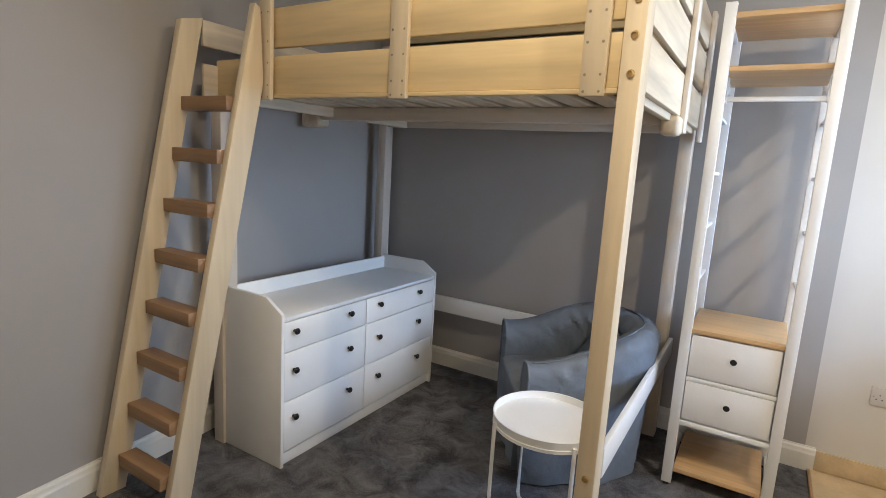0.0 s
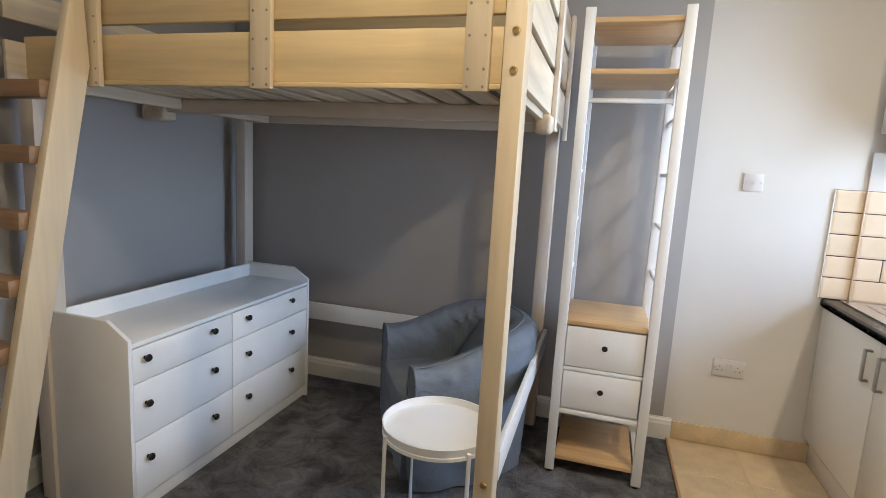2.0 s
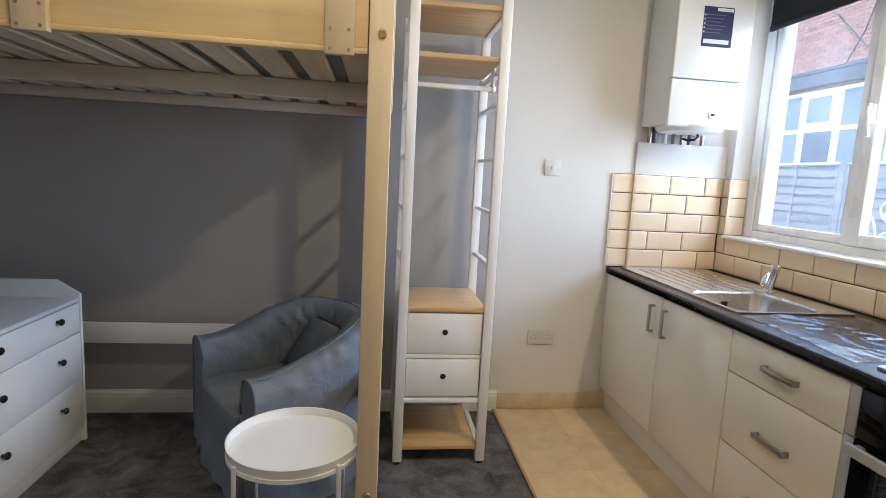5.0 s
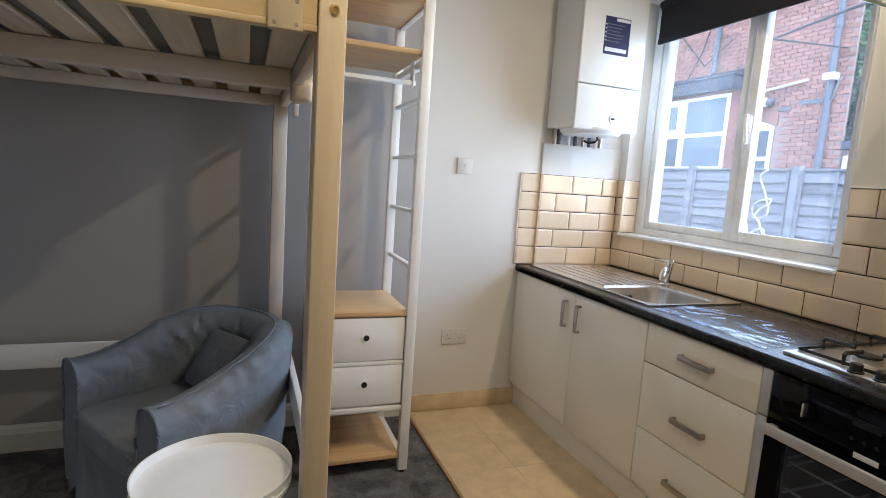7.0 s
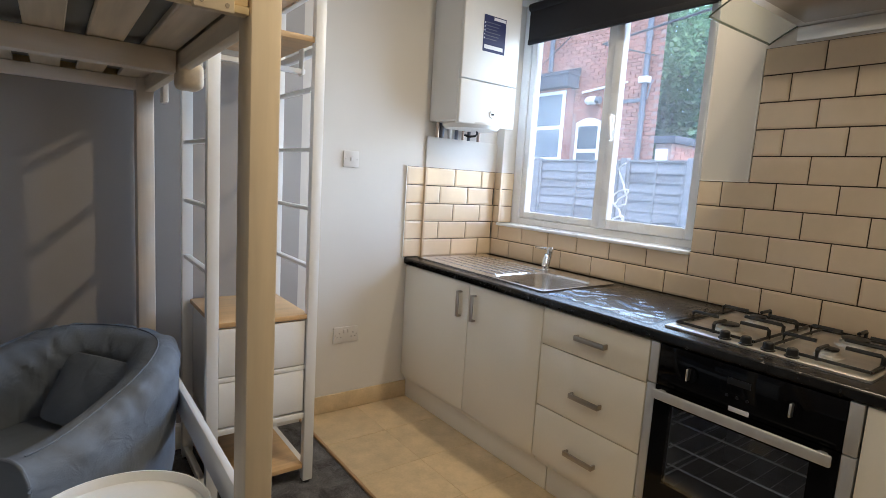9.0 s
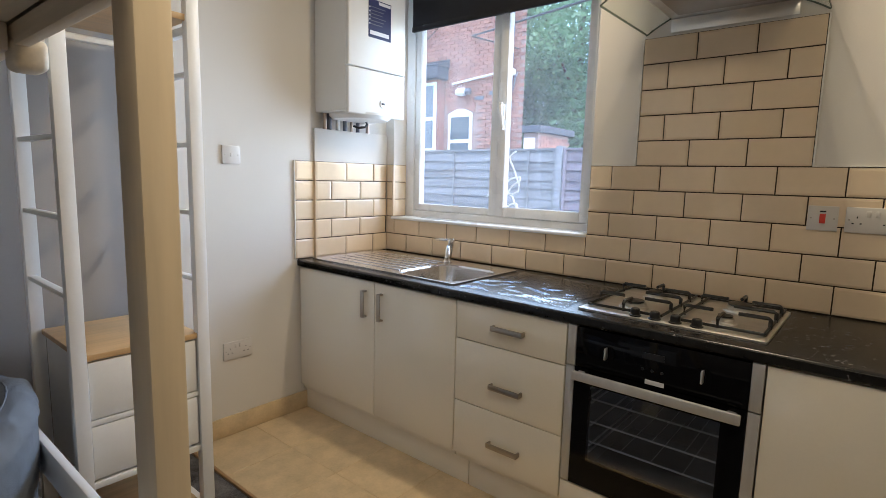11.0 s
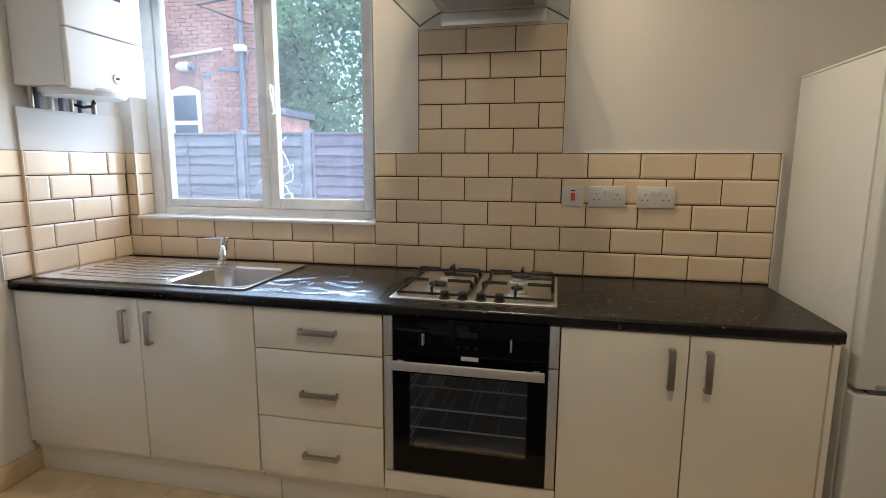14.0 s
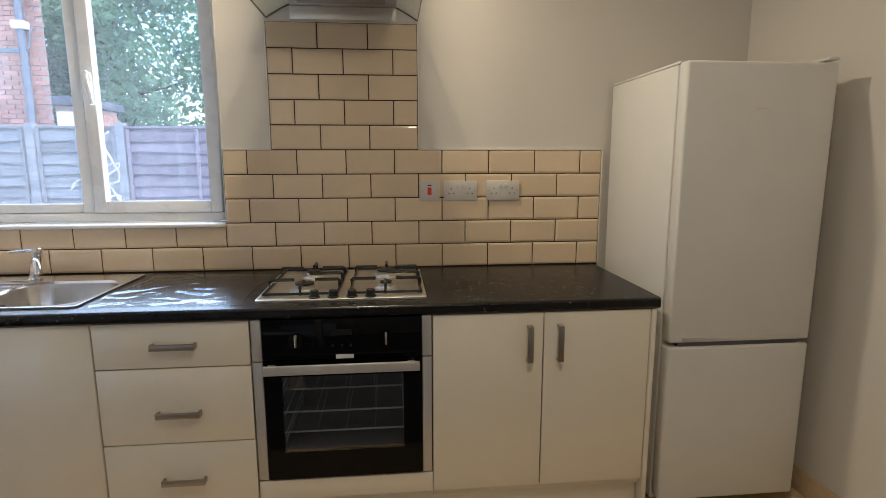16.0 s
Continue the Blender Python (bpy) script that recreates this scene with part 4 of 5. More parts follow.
bx(cv, -0.60, -0.16, wy0 - 0.02, wy0 - 0.015, 0.28, 0.64)
bx(cv, -0.60, -0.16, wy1 + 0.015, wy1 + 0.02, 0.28, 0.64)
bx(cv, -0.60, -0.16, wy0 - 0.015, wy1 + 0.015, 0.28, 0.285)
bx(cv, -0.60, -0.16, wy0 - 0.015, wy1 + 0.015, 0.635, 0.64)
bx(cv, -0.165, -0.16, wy0 - 0.015, wy1 + 0.015, 0.285, 0.635)
part("cavity", cv, M_CAV, ov)
for z in (0.555, 0.47, 0.395):
    rk = bmesh.new()
    rod(rk, (-0.60, wy0 - 0.01, z), (-0.60, wy1 + 0.01, z), 0.0034, 8)
    for k in range(5):
        y = wy0 + (wy1 - wy0) * k / 4
        rod(rk, (-0.60, y, z), (-0.20, y, z), 0.0009, 6)
    part("rack", rk, M_RACK, ov, "chrome wire oven rack")
for y in (wy0 - 0.006, wy1 + 0.006):
    for z in (0.545, 0.46, 0.385, 0.36, 0.57):
        part("runner", rod(bmesh.new(), (-0.61, y, z), (-0.2, y, z), 0.0035, 8), M_RACK, ov)

# ---- cooker hood ----
hd = thing("cooker_hood", (-0.22, -1.89, 1.94), "steel cooker hood with a flat glass canopy", "cooker hood")
HB = 1.985
arch = []
for k in range(25):
    y = -2.205 + 0.633 * k / 24
    arch.append((y, HB + 0.05 - 0.098 * abs((y + 1.8885) / 0.3165) ** 2.2))
canopy = prism(arch + [(y, z + 0.006) for y, z in reversed(arch)], "x", -0.47, -0.004)
part("glass_canopy", canopy, M_HOODGLASS, hd, "clear arched glass canopy")
for y0 in (arch[0][0] - 0.0022, arch[-1][0] - 0.0002):
    part("glass_edge", block(-0.47, -0.004, y0, y0 + 0.0022, arch[0][1] - 0.001, arch[0][1] + 0.007, 0), M_GEDGE, hd, "dark polished glass edge")
part("rear_seal", tube([(-0.006, y, z - 0.002) for y, z in arch], 0.003, 6), M_GEDGE, hd)
part("front_edge", tube([(-0.472, y, z + 0.003) for y, z in arch], 0.003, 6), M_GEDGE, hd)
part("body", block(-0.44, -0.004, -2.115, -1.672, HB, HB + 0.03, 0.004), M_STEEL, hd)
part("filter", block(-0.40, -0.07, -2.07, -1.715, HB - 0.006, HB - 0.0005, 0.002), M_NICKEL, hd, "grey metal grease filter")
part("chimney", block(-0.28, -0.004, -2.02, -1.77, HB + 0.058, CEIL, 0.003), M_STEEL, hd)
part("back_flange", block(-0.010, -0.001, -2.115, -1.672, 1.932, HB - 0.001, 0.002), M_STEEL, hd)

# ---- fridge ----
fg = thing("fridge_freezer", (-0.34, -3.345, KF), "tall white fridge freezer beside the worktop", "fridge freezer")
GY0, GY1 = -3.622, -3.074
part("cabinet", block(-0.578, -0.03, GY0, GY1, KF + 0.02, 1.672, 0.006), M_FRIDGE, fg)
part("top_cap", block(-0.59, -0.03, GY0 + 0.001, GY1 - 0.001, 1.6725, 1.682, 0.003), M_FRIDGE, fg)
part("fridge_door", block(-0.642, -0.585, GY0, GY1, 0.688, 1.676, 0.010, 3), M_FRIDGE, fg)
part("freezer_door", block(-0.642, -0.585, GY0, GY1, 0.06, 0.672, 0.010, 3), M_FRIDGE, fg)
part("grip_recess", block(-0.632, -0.59, GY0 + 0.04, GY1 - 0.04, 0.6722, 0.6878, 0.0), M_PIPE, fg)
part("grip_lip", block(-0.6455, -0.642, GY0 + 0.05, GY1 - 0.05, 0.692, 0.708, 0.001), M_STEEL, fg, "grey grip strip")
part("hinge_cover", block(-0.65, -0.56, GY0 + 0.01, GY0 + 0.05, 1.682, 1.692, 0.003), M_FRIDGE, fg)
part("badge", block(-0.6432, -0.6418, -3.38, -3.33, 1.52, 1.533, 0), M_STEEL, fg)

# ---- boiler ----
bo = thing("gas_boiler", (-0.32, -0.14, 1.65), "white wall-hung combination boiler with a navy label", "boiler")
part("case", block(-0.533, -0.135, -0.255, -0.002, 1.655, 2.42, 0.008, 3), M_PLASTIC, bo)
part("front_cover", block(-0.537, -0.131, -0.283, -0.256, 1.876, 2.424, 0.008, 3), M_PLASTIC, bo)
part("lower_cover", block(-0.537, -0.131, -0.283, -0.256, 1.64, 1.872, 0.008, 3), M_PLASTIC, bo)
part("pressure_dial", lathe([(0.022, -0.006), (0.022, 0), (0.001, 0)], (-0.30, -0.283, 1.705), "y", 20), M_PLASTIC, bo)
part("indicator", block(-0.312, -0.29, -0.2905, -0.283, 1.701, 1.711, 0.001), M_DARK, bo)
part("drip_tray", lathe([(0.15, -0.03), (0.17, -0.012), (0.17, 0), (0.001, 0)], (-0.33, -0.14, 1.654), "z", 32), M_PLASTIC, bo)
lb = part("label", block(-0.405, -0.245, -0.2845, -0.2835, 2.035, 2.225, 0), M_NAVY, bo, "navy printed label")
part("print", block(-0.335, -0.25, -0.2855, -0.2846, 2.205, 2.22, 0), M_PAPER, lb)
for k in range(6):
    part("print", block(-0.395, -0.285 - 0.012 * (k % 3), -0.2855, -0.2846, 2.185 - 0.017 * k, 2.189 - 0.017 * k, 0), M_PIPE, lb)
for k in range(5):
    part("print", block(-0.401, -0.394, -0.2855, -0.2846, 2.18 - 0.02 * k, 2.187 - 0.02 * k, 0), M_PAPER, lb)
part("print", block(-0.395, -0.26, -0.2855, -0.2846, 2.05, 2.07, 0), M_PAPER, lb)
for x, r, m in ((-0.49, 0.011, M_COPPER), (-0.46, 0.014, M_PIPE), (-0.40, 0.011, M_PLASTIC), (-0.35, 0.011, M_PIPE), (-0.30, 0.008, M_COPPER), (-0.255, 0.011, M_PIPE), (-0.18, 0.011, M_COPPER)):
    part("pipe", rod(bmesh.new(), (x, -0.03, 1.57), (x, -0.03, 1.656), r, 12), m, bo)
part("hose", tube([(-0.26, -0.10, 1.645), (-0.255, -0.11, 1.61), (-0.27, -0.11, 1.595), (-0.30, -0.09, 1.59), (-0.31, -0.06, 1.60)], 0.007, 10), M_DARK, bo)

# ---- sockets and switches ----


def plate(name, axis, c, w, h, label, category, rockers=(), pins=(), red=False):
    """A wall plate: axis y faces -y at y = c[1]; axis x faces -x."""
    t = thing(name, c, label, category)

    def put(nm, a0, a1, z0, z1, d0, d1, m, bev=0.001):
        if axis == "y":
            part(nm, block(c[0] + a0, c[0] + a1, c[1] - d1, c[1] - d0, c[2] + z0, c[2] + z1, bev), m, t)
        else:
            part(nm, block(c[0] - d1, c[0] - d0, c[1] - a1, c[1] - a0, c[2] + z0, c[2] + z1, bev), m, t)

    put("plate", -w / 2, w / 2, -h / 2, h / 2, 0, 0.009, M_PLATE, 0.002)
    for a in rockers:
        put("rocker", a - 0.006, a + 0.006, (0.012 if pins else -0.009), (0.032 if pins else 0.009), 0.009, 0.013, M_PLATE)
    if red:
        put("rocker", -0.009, 0.009, -0.018, 0.016, 0.009, 0.013, M_RED)
        put("neon", -0.009, 0.009, 0.022, 0.027, 0.009, 0.0098, M_DARK, 0)
    for a in pins:
        put("earth_slot", a - 0.002, a + 0.002, 0.006, 0.013, 0.0088, 0.0094, M_HOLE_SHADE, 0)
        for s in (-1, 1):
            put("pin_slot", a + s * 0.011 - 0.0032, a + s * 0.011 + 0.0032, -0.014, -0.010, 0.0088, 0.0094, M_HOLE_SHADE, 0)
    for s in (-1, 1):
        put("screw", s * (w / 2 - 0.011) - 0.0025, s * (w / 2 - 0.011) + 0.0025, -0.0025, 0.0025, 0.0088, 0.0096, M_NICKEL, 0)
    return t


plate("light_switch", "y", (-1.022, 0, 1.405), 0.088, 0.086, "white plastic single light switch on the wall", "light switch", (0.0,))
plate("double_socket", "y", (-1.013, 0, 0.445), 0.15, 0.088, "white double power socket low on the wall", "power socket", (-0.012, 0.012), (-0.042, 0.042))
plate("cooker_switch", "x", (-0.0085, -2.252, 1.213), 0.09, 0.088, "white cooker switch with a red rocker", "cooker switch", red=True)
plate("double_socket", "x", (-0.0085, -2.392, 1.213), 0.15, 0.088, "white double power socket on the tiled wall", "power socket", (-0.012, 0.012), (-0.042, 0.042))
plate("double_socket", "x", (-0.0085, -2.586, 1.213), 0.15, 0.088, "white double power socket on the tiled wall", "power socket", (-0.012, 0.012), (-0.042, 0.042))

# ---- ceiling lamps ----
for x, y, r in ((-2.0, -2.4, 0.13), (-0.40, -1.90, 0.06)):
    cl = thing("ceiling_light", (x, y, CEIL), "round white ceiling light", "ceiling light")
    part("rim", lathe([(r, -0.03), (r + 0.012, -0.03), (r + 0.015, 0), (r, 0)], (x, y, CEIL), "z", 32), M_PLASTIC, cl)

# ---- outside ----
# unseen overhang, added to keep steep sky light off the window corner
single("eaves", block(0.281, 0.95, NEAR, 0.2, CEIL - 0.02, CEIL + 0.12, 0.004), M_UPVC, "unseen white overhang added to block steep sky light", "eaves", "structure")
GZ = -0.35
single("ground", block(0.28, 60, -40, 40, GZ - 0.1, GZ, 0), M_GROUND, "grey yard paving outside the window", "ground", "structure")
FNX, FNT = 4.55, 1.75


def fence_section(y0, y1, mat, label, boards=True):
    t = thing("fence", (FNX, (y0 + y1) / 2, GZ), label, "fence", "garden fence")
    z = FNT
    while z > 0.3:
        hh = 0.135
        bm = bmesh.new()
        n = 26
        low, up = [], []
        for i in range(n + 1):
            y = y0 + (y1 - y0) * i / n
            wob = 0.022 * noise.noise(Vector((y * 2.4, z * 7, 1))) + 0.008 * noise.noise(Vector((y * 9, z * 5, 4)))
            low.append((bm.verts.new((FNX - 0.030, y, z - hh - 0.018 + wob)), bm.verts.new((FNX - 0.016, y, z - hh - 0.018 + wob))))
            up.append((bm.verts.new((FNX + 0.0, y, z)), bm.verts.new((FNX + 0.008, y, z))))
        for i in range(n):
            bm.faces.new((low[i][0], low[i + 1][0], up[i + 1][0], up[i][0]))
            bm.faces.new((low[i][1], low[i + 1][1], up[i + 1][1], up[i][1]))
            bm.faces.new((low[i][0], low[i + 1][0], low[i + 1][1], low[i][1]))
            bm.faces.new((up[i][0], up[i + 1][0], up[i + 1][1], up[i][1]))
        bmesh.ops.recalc_face_normals(bm, faces=bm.faces)
        part("board", bm, mat, t)
        z -= hh
    part("cap_rail", block(FNX - 0.03, FNX + 0.02, y0, y1, FNT, FNT + 0.03, 0.003), mat, t)
    for f in (0.02, 0.5, 0.98):
        y = y0 + (y1 - y0) * f
        part("batten", block(FNX - 0.050, FNX - 0.031, y - 0.02, y + 0.02, GZ, FNT - 0.005, 0.003), mat, t)
    return t


for k in range(6):
    a = 2.28 + 1.72 * k
    fence_section(a, a + 1.62, M_FENCE, "weathered grey overlap fence panel")
fence_section(1.24, 2.14, M_FENCE, "weathered grey overlap fence panel")
fence_section(-0.55, 1.13, M_FENCEP, "dull purple-brown stained fence panel")
fence_section(-2.3, -0.62, M_FENCEP, "dull purple-brown stained fence panel")
for y in (2.21, 1.185, -0.585, *(3.95 + 1.72 * k for k in range(5))):
    single("fence_post", block(FNX - 0.06, FNX + 0.05, y - 0.05, y + 0.05, GZ, FNT + 0.06, 0.006), M_FENCE, "weathered timber fence post", "fence post", group="fence posts")

HX, HYE, HH = 7.0, 3.36, 5.5
house = thing("brick_house", (HX + 2, 8, GZ), "red brick neighbouring house with white windows", "house")
wall = part("wall", prism([(HX + 0.012, HYE), (HX + 4, HYE + 2.6), (HX + 4, 14), (HX + 0.012, 14)], "z", GZ, HH), M_MORTAR, house)
part("roof", prism([(HX - 0.2, HYE - 0.2), (HX + 4.2, HYE + 2.4), (HX + 4.2, 14.2), (HX - 0.2, 14.2)], "z", HH, HH + 0.2), M_ROOF, house)
AY0, AY1, AZ0, AZ1 = 4.60, 5.26, 1.70, 2.72


def far_window(parent, x, y0, y1, z0, z1, cols, top, mat=M_DARKPANE):
    w = part("window", block(x - 0.03, x - 0.004, y0, y1, z0, z1, 0), M_UPVC, parent)
    yy = y0 + 0.075
    step = (y1 - y0 - 0.075) / cols
    for c in range(cols):
        for za, zb in ((z0 + 0.07, top - 0.04), (top + 0.04, z1 - 0.07)):
            part("pane", block(x - 0.034, x - 0.031, yy + c * step, yy + (c + 1) * step - 0.075, za, zb, 0), mat, w)


far_window(house, HX, AY0, AY1, AZ0, AZ1, 1, 2.13)
part("window_head", prism([(AY0 + (AY1 - AY0) * k / 12, AZ1 + 0.002 + 0.10 * math.sin(math.pi * k / 12)) for k in range(13)], "x", HX - 0.03, HX - 0.004), M_UPVC, house, smooth=False)
part("window_arch", prism([(AY0 - 0.05 + (AY1 - AY0 + 0.1) * k / 10, AZ1 + 0.02 + 0.09 * math.sin(math.pi * k / 10)) for k in range(11)] + [(AY1 + 0.05 - (AY1 - AY0 + 0.1) * k / 10, AZ1 + 0.20 + 0.13 * math.sin(math.pi * k / 10)) for k in range(11)], "x", HX - 0.012, HX + 0.02), M_BRICK, house, smooth=False)
part("downpipe", rod(bmesh.new(), (HX - 0.08, 3.64, GZ), (HX - 0.08, 3.64, HH), 0.055, 14), M_PIPE, house, "dark downpipe")
part("pipe_bracket", block(HX - 0.16, HX, 3.55, 3.74, 3.40, 3.52, 0.01), M_UPVC, house)
for z in (2.75, 4.25):
    part("pipe_collar", rod(bmesh.new(), (HX - 0.08, 3.64, z), (HX - 0.08, 3.64, z + 0.09), 0.066, 14), M_PIPE, house)
part("side_branch", tube([(HX - 0.08, 3.62, 3.05), (HX - 0.10, 3.54, 3.12), (HX - 0.10, 3.50, 3.36), (HX - 0.05, 3.48, 3.44)], 0.016, 8), M_PIPE, house)
part("waste_pipe", rod(bmesh.new(), (HX - 0.05, 4.05, 3.47), (HX - 0.05, 5.15, 3.36), 0.026, 10), M_UPVC, house)
part("wall_lamp", lathe([(0.05, 0), (0.085, 0.03), (0.085, 0.20), (0.04, 0.27), (0.001, 0.27)], (HX - 0.12, 4.72, 3.16), "y", 14), M_UPVC, house)
part("lamp_hood", lathe([(0.04, 0), (0.07, 0.02), (0.07, 0.11), (0.001, 0.11)], (HX - 0.12, 4.60, 3.16), "y", 12), M_PIPE, house)
part("downpipe", rod(bmesh.new(), (HX - 0.08, 6.1, 3.9), (HX - 0.08, 6.1, HH), 0.055, 14), M_PIPE, house)
for y0, y1, z in ((3.72, 4.18, 3.06), (4.32, 4.56, 2.98)):
    part("string_course", block(HX - 0.02, HX + 0.02, y0, y1, z, z + 0.075, 0.004), M_PIPE, house, "dark brick band")
LX = 6.75
lean_to = thing("lean_to", (LX + 0.1, 7, GZ), "lean-to with a dark flat roof and white window", "extension")
part("wall", block(LX, HX - 0.001, 5.40, 10, GZ, 3.46, 0), M_BRICK, lean_to)
part("fascia", block(LX - 0.16, HX - 0.03, 5.28, 10, 3.462, 3.72, 0.01), M_ROOF, lean_to, "dark fascia")
part("roof", prism([(LX - 0.18, 3.722), (HX - 0.03, 3.722), (HX - 0.03, 3.90), (LX - 0.18, 3.75)], "y", 5.26, 10), M_ROOF, lean_to)
far_window(lean_to, LX, 5.42, 6.56, 1.9, 3.40, 1, 2.62, M_NET)
far_window(lean_to, LX, 6.58, 7.42, 1.9, 3.40, 1, 2.62, M_DARKPANE)
opener_far = part("top_opener", block(LX - 0.06, LX - 0.036, 6.62, 7.40, 2.66, 3.36, 0), M_UPVC, lean_to)
part("pane", block(LX - 0.064, LX - 0.061, 6.72, 7.30, 2.76, 3.26, 0), M_NET, opener_far)
far_window(lean_to, LX, 7.44, 8.6, 1.9, 3.40, 1, 2.62, M_NET)
shed = thing("brick_outbuilding", (7.7, 3.1, GZ), "low brick outbuilding with a dark flat roof", "outbuilding")
part("wall", block(7.06, 8.35, 3.02, HYE - 0.01, GZ, 2.26, 0), M_MORTAR, shed)
part("roof", block(6.98, 8.45, 2.92, HYE - 0.005, 2.262, 2.40, 0.01), M_ROOF, shed)
part("window", block(7.03, 7.058, 3.08, 3.32, 1.86, 2.16, 0), M_UPVC, shed)
for pts in ([(HX - 0.02, 3.5, 3.9), (4, 2.4, 3.35), (1.2, -1.4, 2.62)], [(HX - 0.03, 7.2, 4.9), (HX - 0.05, 6.4, 4.1), (HX - 0.05, 5.6, 4.6)], [(HX - 0.03, 6.9, 3.8), (HX - 0.05, 6.5, 4.4), (HX - 0.05, 6.2, 5.3)]):
    single("overhead_cable", tube(pts, 0.012, 6), M_CABLE, "thin dark cable strung outside", "cable")

rope = []
rr = random.Random(4)
for k in range(46):
    a = k * 0.62
    rope.append((0.33 + 0.01 * math.sin(a * 0.7), -0.735 + 0.045 * math.sin(a) + 0.012 * rr.uniform(-1, 1), 1.40 - 0.0075 * k + 0.085 * math.cos(a * 0.5)))
single("rope_coil", tube(rope, 0.0055, 7), M_ROPE, "white rope hanging in loose loops outside the window", "rope")
single("rope_loop", tube([(0.33, -0.60 + 0.07 * math.cos(radians(a)), 1.13 + 0.13 * math.sin(radians(a))) for a in range(40, 270, 15)], 0.0055, 7), M_ROPE, "white rope loop outside the window", "rope")


def tree(at, height, spread, seed, count):
    """A trunk with limbs, and a crown of many small leaf blades in uneven clumps."""
    rnd = random.Random(seed)
    t = thing("tree", at, "broad leafy green garden tree", "tree")
    base = Vector(at)
    tips = []
    bm = bmesh.new()
    top = base + Vector((0, 0, height * 0.75))
    rod(bm, base, top, 0.16, 10, 0.05)
    for k in range(14):
        f = 0.25 + 0.7 * k / 14
        a = rnd.uniform(0, 6.28)
        p = base.lerp(top, f)
        q = p + Vector((math.cos(a), math.sin(a), rnd.uniform(0.1, 0.6))) * spread * rnd.uniform(0.5, 1.0)
        rod(bm, p, q, 0.05, 7, 0.015)
        tips += [q, p.lerp(q, 0.6), p.lerp(q, 0.3)]
    part("trunk", bm, M_BARK, t)
    verts, faces = [], []
    clumps = [tip + Vector((rnd.gauss(0, 0.5), rnd.gauss(0, 0.5), rnd.gauss(0, 0.5))) for tip in tips for _ in range(5)]
    for _ in range(count):
        c = rnd.choice(clumps)
        p = c + Vector((rnd.gauss(0, 0.34), rnd.gauss(0, 0.34), rnd.gauss(0, 0.28)))
        s = rnd.uniform(0.05, 0.115)
        e = Euler((rnd.uniform(-1, 1), rnd.uniform(-1, 1), rnd.uniform(0, 6.28))).to_matrix()
        i = len(verts)
        verts += [tuple(p + e @ Vector(v) * s) for v in ((-1, 0, 0), (0, -0.55, 0.12), (1, 0, -0.1), (0, 0.55, 0.12))]
        faces.append((i, i + 1, i + 2, i + 3))
    me = bpy.data.meshes.new("crown")
    me.from_pydata(verts, [], faces)
    me.materials.append(M_LEAF)
    ob = new("crown", me)
    ob.parent = t
    ob.matrix_parent_inverse = Matrix.Translation(-t.location)
    tagged(ob, kind="stuff")


tree((11.5, 4.4, GZ), 9.5, 2.5, 3, 21000)
tree((13.5, 7.4, GZ), 9.5, 2.8, 5, 16000)
tree((12.5, 1.9, GZ), 7.5, 1.7, 9, 10000)

# ---- wall tiles ----
tm = {}


def tile_mesh(w, h, axis, lip=0.009, deep=0.0065):
    """A bevelled glazed tile of that size, centred, its back on the plane and its face towards -x or -y."""
    key = (round(w, 3), round(h, 3), axis)
    if key in tm:
        return tm[key]
    bm = bmesh.new()
    a, b = w / 2, h / 2
    rings = []
    for inset, d in ((0, 0), (0, 0.0035), (0.0012, 0.0046), (min(lip, a * 0.6), deep), ):
        pts = [(-a + inset, -b + inset), (a - inset, -b + inset), (a - inset, b - inset), (-a + inset, b - inset)]
        rings.append([bm.verts.new((-d, u, v) if axis == "x" else (u, -d, v)) for u, v in pts])
    for one, two in zip(rings, rings[1:]):
        for k in range(4):
            j = (k + 1) % 4
            bm.faces.new((one[k], one[j], two[j], two[k]))
    bm.faces.new(rings[-1])
    bmesh.ops.recalc_face_normals(bm, faces=bm.faces)
    me = to_mesh("tile", bm, M_TILE, False)
    tm[key] = me
    return me


PY, PZ, G = 0.2117, 0.1055, 0.0045
Z0 = WT + 0.002


def row_tiles(parent, axis, fixed, r, u0, u1, origin):
    """One course of tiles between u0 and u1 with joints at origin + k * pitch."""
    k = math.floor((u0 - origin) / PY)
    z = Z0 + r * PZ + PZ / 2
    while origin + k * PY < u1 - 1e-4:
        a, b = max(u0, origin + k * PY), min(u1, origin + (k + 1) * PY)
        k += 1
        if b - a < 0.012:
            continue
        me = tile_mesh(b - a - G, PZ - G, axis)
        jit = 0.0006 * math.sin(k * 3.7 + r * 1.9)
        c = (a + b) / 2
        piece("tile", me, parent, (fixed + jit, c, z) if axis == "x" else (c, fixed + jit, z))


